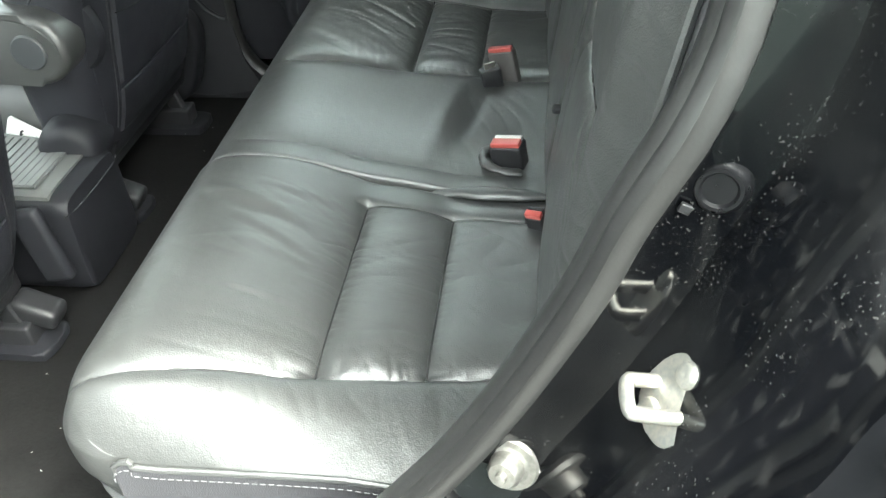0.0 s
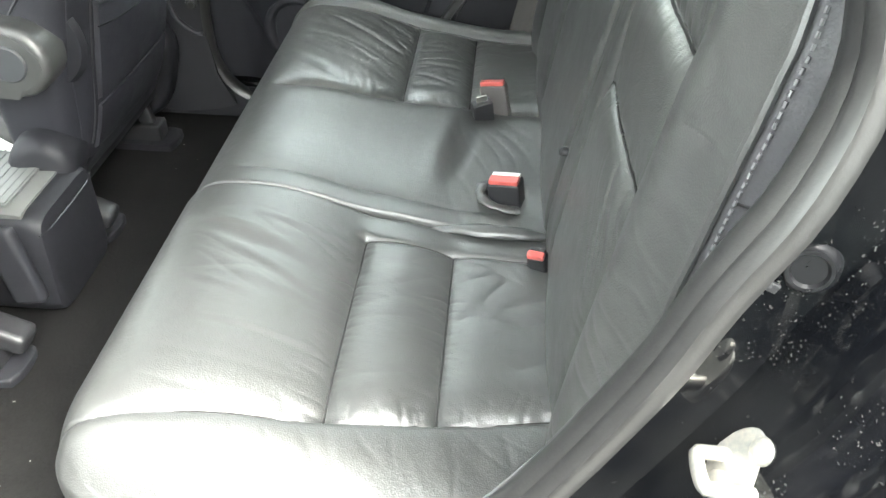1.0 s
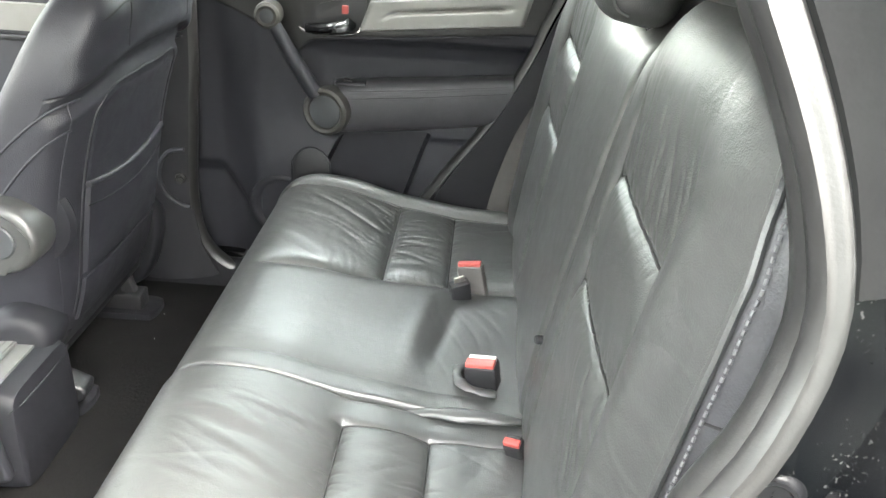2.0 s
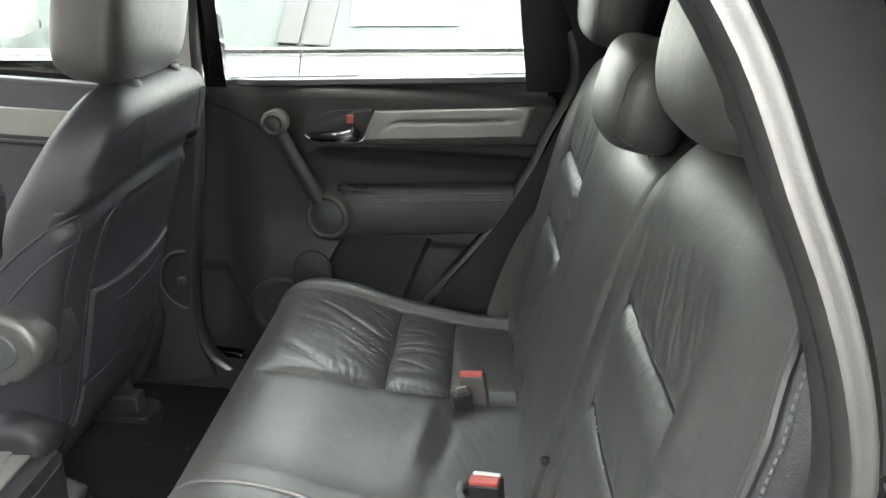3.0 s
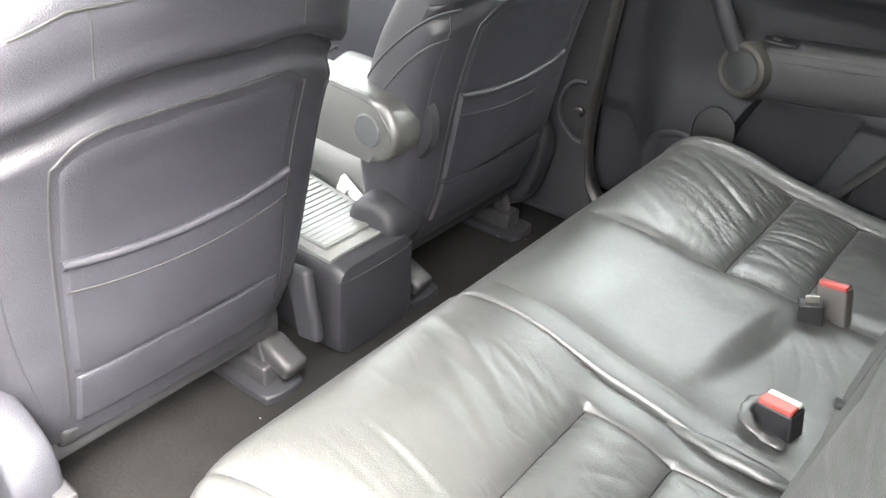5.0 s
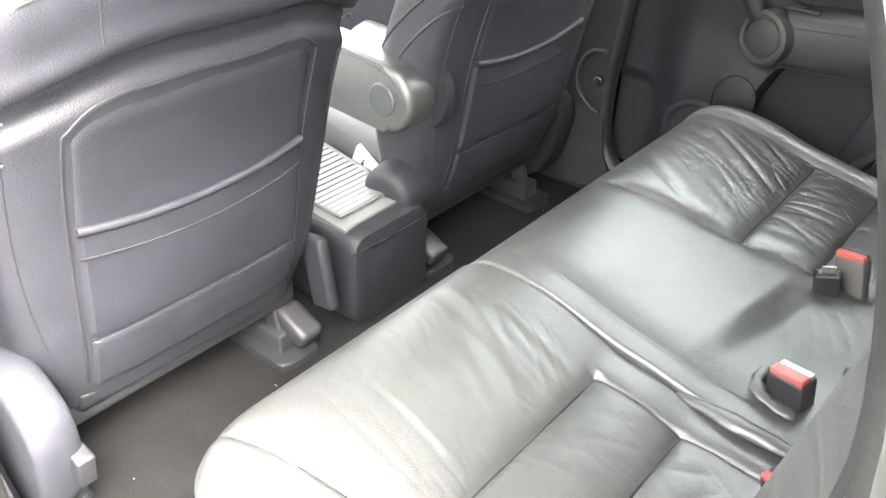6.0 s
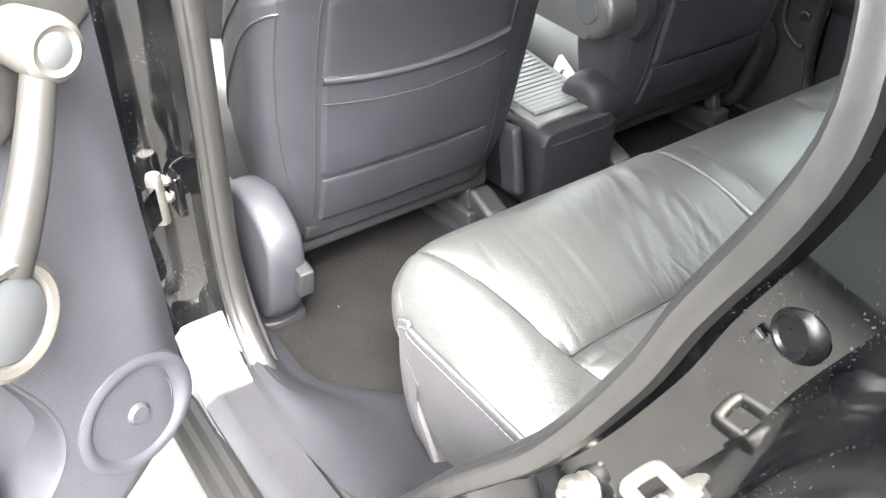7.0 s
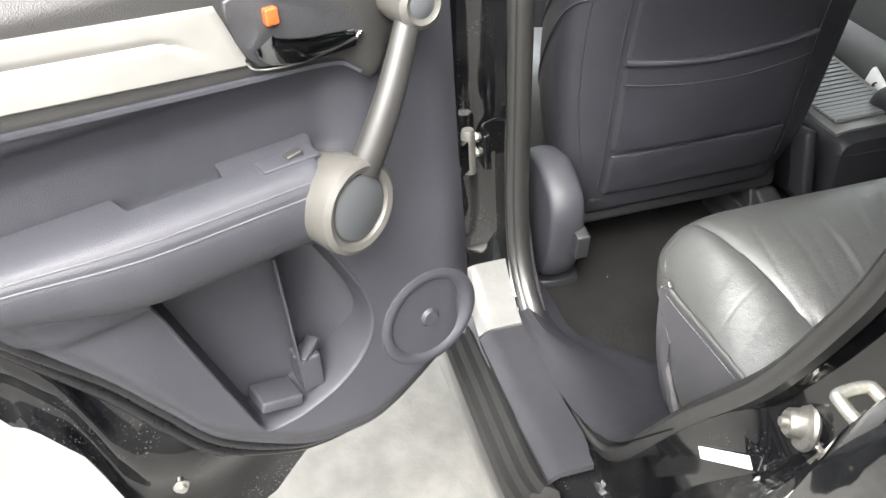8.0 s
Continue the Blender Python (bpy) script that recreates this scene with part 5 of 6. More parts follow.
def build_door(name, label, near):
    P = door_place(near)
    FRONT_EDGE = -0.102 if near else -0.235
    root = P(0.0, 0.75, 0.48)
    t = thing(name, root, label, "car door", group="rear doors")

    edge_x = list(np.linspace(FRONT_EDGE, 0.54, 60))
    outline = [(x, DOOR_FOOT(x) if near else min(DOOR_FOOT(x), 0.47 if x < 0.1 else 9)) for x in edge_x] + [(x, belt(x)) for x in reversed(edge_x)]
    part("inner_panel", trimmed_sheet(list(np.linspace(FRONT_EDGE - 0.006, 0.546, 130)), list(np.linspace(0.462, 1.17, 150)), outline, POCKET,
                                      lambda x, z, d: P(x, panel_y(x, z) + d, z), 0.006), PLASTIC, t, "charcoal plastic door lining")
    # pocket: rolled rim, walls and floor
    mid = (0.17, 0.68)
    turn_sign = 1 if sum(POCKET[k - 1][0] * POCKET[k][1] - POCKET[k][0] * POCKET[k - 1][1] for k in range(120)) > 0 else -1
    rings = []
    for out, dy in ((0.0045, 0.002), (0.0035, -0.001), (0.0015, -0.0012), (0.0, 0.001), (-0.001, 0.006), (-0.002, 0.025), (-0.004, 0.048), (-0.010, 0.056), (-0.05, 0.058)):
        ring = []
        for k, q in enumerate(POCKET):
            d = Vector(POCKET[(k + 1) % 120]) - Vector(POCKET[k - 1])
            n = Vector((d[1], -d[0])).normalized()
            n *= turn_sign
            x, z = q[0] + n[0] * out, q[1] + n[1] * out
            if -0.03 < out < -0.005:
                x, z = mid[0] + (q[0] - mid[0]) * 0.93, mid[1] + (q[1] - mid[1]) * 0.93
            if out < -0.03:
                x, z = mid[0] + (q[0] - mid[0]) * 0.5, mid[1] + (q[1] - mid[1]) * 0.5
            ring.append(P(x, panel_y(q[0], q[1]) * (1 if out > -0.005 else 0) + (0.69 if out <= -0.005 else 0) + dy, z))
        rings.append(ring)
    bowl = loft(rings, caps=False)
    bowl.verts.ensure_lookup_table()
    bowl.faces.new(bowl.verts[-120:])
    part("door_pocket", bowl, PLASTIC, t, "deep moulded door pocket")

    # painted shell
    def shell_foot(x):
        z = float(np.interp(x, SKIN_X, SKIN_Z))
        return z if near else min(0.44, z)
    def shell(u, v, y):
        x = (-0.155 if near else -0.26) + (0.735 if near else 0.86) * u
        lo, hi = shell_foot(x), belt(x) - 0.004
        return P(x, y, lo + (hi - lo) * v)
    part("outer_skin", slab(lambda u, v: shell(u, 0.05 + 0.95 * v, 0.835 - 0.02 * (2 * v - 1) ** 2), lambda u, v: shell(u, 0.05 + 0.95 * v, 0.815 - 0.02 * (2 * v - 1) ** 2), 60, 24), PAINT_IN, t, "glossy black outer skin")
    part("inner_shell", slab(lambda u, v: shell(u, v, 0.768 + 0.014 * math.sin(v * 21) * bell(v - 0.15, 0.12) + 0.010 * math.sin(u * 15 + 4 * v)), lambda u, v: shell(u, v, 0.812), 70, 60), PAINT_IN, t, "black painted inner shell")
    rim = [P(x, 0.728, DOOR_FOOT(x) - 0.012) for x in np.linspace(-0.08, 0.535, 60)]
    part("door_gasket", tube(rim, 0.011, 10, up=(0, 1, 0)), STOP_RUBBER, t, "black rubber gasket along the lower edge")
    rim = [P(x, 0.748, DOOR_FOOT(x) - 0.040 - 0.02 * bell(x - 0.32, 0.08)) for x in np.linspace(-0.08, 0.535, 60)]
    part("inner_gasket", tube(rim, 0.009, 10, up=(0, 1, 0)), STOP_RUBBER, t)
    bolt_at = P(0.323, 0.766, 0.456)
    side = (P(0.3, 0.6, 0.6) - P(0.3, 0.7, 0.6)).normalized()
    part("fixing_bolt", lathe([(0.001, 0.010), (0.005, 0.010), (0.006, 0.004), (0.010, 0.003), (0.011, 0.0)], aim(bolt_at, side), 12), STEEL_DULL, t, "zinc fixing bolt")

    # dark upper band: its lower edge dips round the front corner of the hollow and climbs to the door's front edge
    band_foot = curve_1d([(-0.25, 1.075), (-0.10, 1.030), (-0.04, 1.004), (-0.005, 0.975), (0.02, 0.962), (0.04, 0.978), (0.07, 0.992), (0.20, 1.001), (0.54, 1.025)])

    def band(u, v, d):
        x = FRONT_EDGE + 0.004 + (0.528 - FRONT_EDGE) * u
        lo, hi = band_foot(x), belt(x) - 0.012
        z = lo + (hi - lo) * v
        roll = 0.0035 * max(0.0, 1 - (z - lo) / 0.006) ** 2
        return P(x, panel_y(x, max(z, 1.004) if x > 0 else z) - 0.0035 + roll + d, z)
    part("upper_band", slab(lambda u, v: band(u, v, 0), lambda u, v: band(u, v, 0.004), 90, 24), PLASTIC_BAND, t, "dark grey-brown upper band of the door lining")

    # silver inlay with a pressed groove
    def inlay(u, v, d):
        z0, z1 = 1.013 + 0.028 * u, 1.076 + 0.029 * u
        x0, x1 = 0.148 + 0.024 * v, 0.481 + 0.017 * v
        x, z = x0 + (x1 - x0) * u, z0 + (z1 - z0) * v
        g = 0.0035 * bell(v - 0.60 + 0.35 * bell(u - 0.08, 0.06), 0.06) * step(0.08, 0.16, u) * step(0.95, 0.8, u)
        e = min(u * 0.32, (1 - u) * 0.32, v * 0.06, (1 - v) * 0.06)
        return P(x, panel_y(x, z) - 0.0085 + g + 0.004 * max(0, 1 - e / 0.004) ** 2 + d, z)
    part("silver_inlay", slab(lambda u, v: inlay(u, v, 0), lambda u, v: inlay(u, v, 0.007), 60, 20), ALU, t, "brushed silver inlay with a pressed groove")
    rail = [P(x, panel_y(x, 1.006) - 0.005, band_foot(x) + 0.002) for x in np.linspace(0.035, 0.52, 60)]
    part("lower_moulding", sweep(rail, [(-0.004, -0.002), (0.002, -0.0028), (0.0032, 0.0), (0.002, 0.0026), (-0.004, 0.002)], up=(0, 0, 1)), PLASTIC, t)
    rail = [P(x, panel_y(x, belt(x)) - 0.002, belt(x) + 0.001) for x in np.linspace(-0.12, 0.53, 30)]
    part("window_strip", sweep(rail, [(-0.012, -0.006), (0.012, -0.006), (0.011, 0.004), (-0.008, 0.006)], up=(0, 0, 1)), RUBBER, t)

    # handle in its cup
    cup = spline([(0.030, 1.008), (0.045, 1.040), (0.075, 1.066), (0.12, 1.074), (0.164, 1.076), (0.143, 1.012), (0.09, 1.006)], 40, closed=True)
    f = panel_y(0.1, 1.05) - 0.0035
    part("handle_cup", prism([(a[0], a[1]) for a in cup], lambda a, b, c: P(a, f + 0.004 - c, b), 0.007, 0.003), PLASTIC_DARK, t, "black handle cup")
    lever = spline([(0.042, 1.016, 0), (0.07, 1.019, 0.006), (0.10, 1.022, 0.010), (0.13, 1.028, 0.008), (0.138, 1.036, 0.004)], 24)
    def lever_sec(k):
        r = 0.009 + 0.005 * k
        return [(0.004 * math.cos(a), r * math.sin(a)) for a in np.linspace(0, 2 * math.pi, 10, endpoint=False)]
    part("handle", sweep([P(q[0], f - 0.012 - q[2], q[1]) for q in lever], lever_sec, up=(0, 0, 1)), DARK_CHROME, t, "smoked chrome lever handle")
    bezel = spline([P(0.028, f - 0.004, 1.016), P(0.05, f - 0.005, 1.006), P(0.10, f - 0.005, 1.005), P(0.145, f - 0.005, 1.011), P(0.152, f - 0.004, 1.022)], 30)
    part("handle_bezel", tube(bezel, 0.0024, 8, up=(0, 0, 1)), CHROME, t, "bright chrome bezel under the handle")
    part("lock_tab", rounded((0.013, 0.010, 0.016), 0.002, Matrix.Translation(P(0.122, f - 0.006, 1.056)) @ (Matrix.Rotation(radians(-OPEN), 4, "Z") if near else Matrix())), ORANGE if near else RED, t, "orange lock tab" if near else "red lock tab")

    # pull bar between two round ends
    lo, hi = ((0.090, 0.616, 0.862), (-0.022, 0.642, 1.040)) if near else ((0.085, 0.642, 0.852), (-0.032, 0.652, 1.039))
    bar = [P(lo[0] + (hi[0] - lo[0]) * k, lo[1] + 0.012 + (hi[1] - lo[1]) * k - 0.012 * math.sin(math.pi * k), lo[2] + (hi[2] - lo[2]) * k) for k in np.linspace(0.17, 1.0, 20)]
    part("pull_bar", sweep(bar, lambda k: [(0.018 * (1 - 0.25 * k) * math.cos(a), 0.016 * (1 - 0.25 * k) * math.sin(a)) for a in np.linspace(0, 2 * math.pi, 16, endpoint=False)], up=tuple(side)), PLASTIC_BAR if near else PLASTIC, t, "plastic pull bar")
    facing = (side + 0.30 * (P(-0.1, 0.6, 0.6) - P(0.0, 0.6, 0.6)).normalized()).normalized()
    big = part("pull_end", lathe([(a * (1.04 if near else 1.0), b) for a, b in [(0.02, -0.062), (0.040, -0.062), (0.048, -0.03), (0.0505, -0.004), (0.0495, 0.006), (0.044, 0.011), (0.038, 0.009), (0.0355, 0.004), (0.001, 0.004)]],
                                 aim(P(*lo), facing), 40), PLASTIC_GREY, t, "round grey plastic pull end")
    part("cap", lathe([(a * (1.04 if near else 1.0), b) for a, b in [(0.001, 0.008), (0.0315, 0.008), (0.0345, 0.006), (0.0355, 0.002)]], aim(P(*lo), facing), 36), PLASTIC_DISC, big, "slate blue-grey plastic cap")
    small = part("pull_end", lathe([(0.02, -0.05), (0.025, -0.045), (0.0275, -0.005), (0.026, 0.005), (0.020, 0.010), (0.016, 0.007), (0.001, 0.006)], aim(P(*hi), side), 30), PLASTIC_GREY, t, "round grey plastic pull end")
    part("cap", lathe([(0.001, 0.008), (0.013, 0.008), (0.0155, 0.006)], aim(P(*hi), side), 24), PLASTIC_DISC, small)

    # padded armrest with a pull pocket
    sec = spline([(0.0, -0.9, 0), (0.45, -0.99, 0), (0.75, -0.88, 0), (0.92, -0.52, 0), (0.99, -0.08, 0), (1.0, 0.28, 0), (0.975, 0.56, 0), (0.90, 0.79, 0), (0.76, 0.93, 0),
                  (0.55, 0.99, 0), (0.3, 1.0, 0), (0.05, 0.98, 0), (0.0, 0.94, 0), (0.0, 0.3, 0)], 48)
    seam_at = min(range(48), key=lambda k: abs(sec[k][1] - 0.40) + (sec[k][0] < 0.5))

    def arm(u, k, off=0.0):
        x = 0.095 + 0.375 * u
        wide = 0.082 if near else 0.058
        reach = wide * (1 - 0.18 * step(0.45, 1, u)) * step(-0.03, 0.06, u)
        top, low = (0.915, 0.818 + 0.036 * step(0.5, 1, u)) if near else (0.907 + 0.031 * u, 0.797 + 0.037 * u)
        zc, zr = (top + low) / 2, (top - low) / 2
        a, b = sec[k][0], sec[k][1]
        notch = step(0.27, 0.285, u) * step(0.555, 0.535, u) if near else 0.0
        a = max(a, 0.42 * notch) if b > 0.2 else a
        back = 0.704
        groove = 0.0012 * (bell(k - seam_at, 0.7) + bell(k - seam_at - 3, 0.7))
        return P(x, back - reach * a + groove - off, zc + zr * b)
    us = sorted(set(list(np.linspace(0, 1, 60)) + list(np.linspace(0.268, 0.287, 6)) + list(np.linspace(0.533, 0.557, 6))))
    part("armrest", loft([[arm(u, k) for k in range(48)] for u in us]), LEATHER_SIDE if not near else PLASTIC, t, "padded charcoal armrest")
    for k in (seam_at, seam_at + 3):
        part("armrest_seam", tube([arm(u, k, 0.0005) for u in np.linspace(0.06, 0.97, 40)], 0.0010, 6, up=(0, 0, 1)), LEATHER_SIDE, t)
    rot = Matrix.Rotation(radians(-OPEN), 4, "Z") if near else Matrix()
    sw = part("switch_plate", rounded((0.062, 0.026, 0.005), 0.002, Matrix.Translation(P(0.135, 0.662, 0.9135 if near else 0.9105)) @ rot), PLASTIC, t, "window switch plate")
    part("switch", rounded((0.018, 0.012, 0.008), 0.002, Matrix.Translation(P(0.128, 0.662, 0.9165 if near else 0.9145)) @ rot @ pose(0, 0, 0, 0, 12, 0)), PLASTIC_BAR, sw, "silver-tipped window switch")

    # speaker
    spk = part("speaker", lathe([(0.001, -0.004), (0.012, -0.004), (0.015, -0.008), (0.022, -0.010), (0.050, -0.006), (0.056, -0.002), (0.060, 0.002), (0.066, 0.003), (0.072, 0.000), (0.074, -0.012)],
                              aim(P(-0.022, panel_y(-0.022, 0.62) - 0.002, 0.618), side), 48), PLASTIC, t, "round speaker grille")
    part("grille", lathe([(0.001, 0.002), (0.010, 0.002), (0.013, -0.001), (0.014, -0.006)], aim(P(-0.022, panel_y(-0.022, 0.62) - 0.003, 0.618), side), 24), PLASTIC, spk)
    for r in (0.028, 0.038, 0.047):
        ring = [Vector((r * math.cos(a), r * math.sin(a), -0.006)) for a in np.linspace(0, 2 * math.pi, 40, endpoint=False)]
        bm = sweep(ring, circle(0.0008, 5), (0, 0, 1), closed=True)
        bm.transform(aim(P(-0.022, panel_y(-0.022, 0.62) - 0.003, 0.618), side))
        part("grille_ring", bm, PLASTIC_DISC, spk)
    # bottle holder rim and dividers inside the pocket
    if not near:
        arch = [(0.003, 0.60), (0.003, 0.70)] + [(0.045 - 0.042 * math.cos(a), 0.713 + 0.044 * math.sin(a)) for a in np.linspace(0.1, math.pi - 0.1, 16)] + [(0.087, 0.70), (0.087, 0.60)]
        # no hollow here: a flat dark sheet carries the shade of the mouth
        hold = part("bottle_holder", slab(lambda u, v: P(0.003 + 0.084 * u, panel_y(0.003 + 0.084 * u, 0.60 + 0.157 * v) - 0.0025, 0.60 + v * (0.113 + 0.044 * math.sqrt(max(0, 1 - (2 * u - 1) ** 2)))),
                                          lambda u, v: P(0.003 + 0.084 * u, panel_y(0.003 + 0.084 * u, 0.60 + 0.157 * v) + 0.002, 0.60 + v * (0.113 + 0.044 * math.sqrt(max(0, 1 - (2 * u - 1) ** 2)))), 24, 10), PLASTIC_DARK, t, "flat dark arch for the shaded bottle holder mouth")
        part("rim", tube([P(a, panel_y(a, b) - 0.003, b) for a, b in arch], 0.0022, 6, up=(0, 1, 0)), PLASTIC, hold)
    if near:
        def hollow(u, v, d):
            a = math.pi * (0.02 + 0.96 * u)
            wide = 0.046 + 0.006 * v
            return P(0.106 + (wide + d) * math.cos(a), 0.694 + (wide + d) * math.sin(a), 0.575 + 0.205 * v)
        part("bottle_holder", slab(lambda u, v: hollow(u, v, 0), lambda u, v: hollow(u, v, 0.003), 28, 14), PLASTIC, t, "curved bottle holder wall")
    part("divider", rounded((0.036, 0.020, 0.008), 0.003, Matrix.Translation(P(0.138, 0.712, 0.628)) @ rot @ pose(0, 0, 0, 0, 14, 30)), PLASTIC, t)
    part("divider", rounded((0.028, 0.036, 0.050), 0.004, Matrix.Translation(P(0.14, 0.716, 0.598)) @ rot), PLASTIC, t)
    part("pocket_step", rounded((0.055, 0.045, 0.016), 0.004, Matrix.Translation(P(0.188, 0.714, 0.578)) @ rot @ pose(0, 0, 0, 0, -16, 0)), PLASTIC, t)
    # window glass and frame
    g = slab(lambda u, v: P(-0.15 + (0.645 - 0.10 * v) * u, 0.712 - 0.10 * v, belt(-0.15 + 0.645 * u) - 0.01 + (0.385) * v),
             lambda u, v: P(-0.15 + (0.645 - 0.10 * v) * u, 0.716 - 0.10 * v, belt(-0.15 + 0.645 * u) - 0.01 + (0.385) * v), 6, 6)
    ob = part("window_pane", g, GLASS, t, "clear window glass")
    ob.visible_shadow = False
    fr = spline([P(-0.165, 0.715, 1.10), P(-0.17, 0.68, 1.25), P(-0.165, 0.625, 1.42), P(-0.12, 0.61, 1.475), P(0.10, 0.605, 1.50), P(0.30, 0.61, 1.495), P(0.40, 0.62, 1.455), P(0.47, 0.65, 1.34), P(0.535, 0.69, 1.18), P(0.545, 0.71, 1.10)], 60)
    part("window_frame", sweep(fr, [(-0.022, -0.016), (0.022, -0.016), (0.022, 0.012), (-0.022, 0.012)], up=tuple(side)), PAINT_IN, t, "black window frame")
    tri = [(0.478, 1.135), (0.552, 1.14), (0.50, 1.30), (0.44, 1.44), (0.425, 1.44)] if near else [(0.478, 1.135), (0.59, 1.14), (0.545, 1.30), (0.485, 1.44), (0.425, 1.44)]
    part("quarter_trim", prism(tri, lambda a, b, c: P(a, 0.70 - 0.30 * max(0, b - 1.12) - c, b), 0.014, 0.002), PLASTIC_DARK, t, "black quarter trim")
    return t


def build_front_door_far():
    t = thing("front_door", (-0.75, 0.72, 0.45), "closed charcoal-lined front door with a silver inlay", "car door")
    part("inner_panel", slab(lambda u, v: Vector((-1.25 + 0.90 * u, 0.69 - 0.03 * math.sin(math.pi * v), 0.45 + 0.63 * v)), lambda u, v: Vector((-1.25 + 0.90 * u, 0.715, 0.45 + 0.63 * v)), 20, 24), PLASTIC, t)
    part("silver_inlay", slab(lambda u, v: Vector((-1.05 + 0.60 * u, 0.672 - 0.008, 0.975 + 0.055 * v)), lambda u, v: Vector((-1.05 + 0.60 * u, 0.680, 0.975 + 0.055 * v)), 12, 6), ALU, t, "brushed silver inlay")
    part("lower_moulding", rounded((0.66, 0.014, 0.012), 0.004, Matrix.Translation((-0.74, 0.665, 0.962))), PLASTIC_DARK, t)
    g = slab(lambda u, v: Vector((-1.20 + 0.85 * u, 0.722 - 0.10 * v, 1.075 + 0.36 * v)), lambda u, v: Vector((-1.20 + 0.85 * u, 0.726 - 0.10 * v, 1.075 + 0.36 * v)), 4, 4)
    ob = part("window_pane", g, GLASS, t, "clear window glass")
    ob.visible_shadow = False
    part("window_strip", rounded((0.9, 0.03, 0.014), 0.004, Matrix.Translation((-0.80, 0.705, 1.082))), RUBBER, t)


# ---------------------------------------------------------------- door jamb hardware
def striker(at, out, up, label, body, span=0.040, reach=0.030):
    """A wire loop on a plate; out points away from the jamb, up along the plate."""
    t = thing("door_striker", at, label, "striker", group="door strikers")
    o, u = Vector(out).normalized(), Vector(up)
    u = (u - o * u.dot(o)).normalized()
    w = u.cross(o)
    c = Vector(at)
    M = Matrix((w, u, o)).transposed().to_4x4()
    # the plate is turned outwards from the loop's plane
    face = Vector((-0.80, -0.32, 0.50)).normalized()
    flat = (u - face * u.dot(face)).normalized()
    high = flat.cross(face)
    plate = spline([(-0.024, -0.018, 0), (-0.026, 0.0, 0), (-0.024, 0.018, 0), (-0.016, 0.027, 0), (0.0, 0.029, 0), (0.016, 0.027, 0), (0.024, 0.016, 0), (0.025, 0.0, 0), (0.024, -0.016, 0), (0.014, -0.028, 0), (-0.006, -0.031, 0), (-0.018, -0.027, 0)], 40, closed=True)
    part("plate", prism([(q[0], q[1]) for q in plate], lambda a, b, k: c - face * 0.001 + flat * a * 0.95 + high * b * 0.86 + face * k, 0.007, 0.002), body, t)
    h = span / 2
    loop = spline([c + u * h, c + u * h + o * reach * 0.75, c + u * (h * 0.8) + o * reach, c - u * (h * 0.8) + o * reach, c - u * h + o * reach * 0.75, c - u * h], 40)
    part("loop", tube(loop, 0.0046, 10, up=tuple(w)), body, t)
    for q in (-1, 1):
        part("screw", lathe([(0.001, 0.004), (0.005, 0.005), (0.0075, 0.004), (0.009, 0.0)], aim(c + high * q * 0.018 + flat * 0.004 + face * 0.005, face), 14), body, t)
    return t


def hinge(car, dz):
    h = part("door_hinge", rounded((0.05, 0.012, 0.06), 0.003, Matrix.Translation((-0.262, -0.725, 0.725 + dz))), PAINT_IN, car, "greasy zinc-plated door hinge")
    part("knuckle", lathe([(0.001, 0.04), (0.009, 0.04), (0.011, 0.034), (0.011, -0.034), (0.001, -0.036)], Matrix.Translation((-0.25, -0.752, 0.725 + dz)), 14), STEEL_DULL, h)
    for z in (0.712, 0.738):
        part("screw", lathe([(0.001, 0.01), (0.006, 0.01), (0.007, 0.004), (0.009, 0.0)], aim((-0.272, -0.733, z + dz), (0.3, -1, 0)), 8), STEEL_DULL, h)
    part("arm", sweep(spline([(-0.25, -0.752, 0.725 + dz), (-0.215, -0.785, 0.725 + dz), (-0.15, -0.81, 0.725 + dz)], 14), [(-0.006, -0.025), (0.006, -0.025), (0.006, 0.025), (-0.006, 0.025)], up=(0, 0, 1)), PAINT_IN, h)


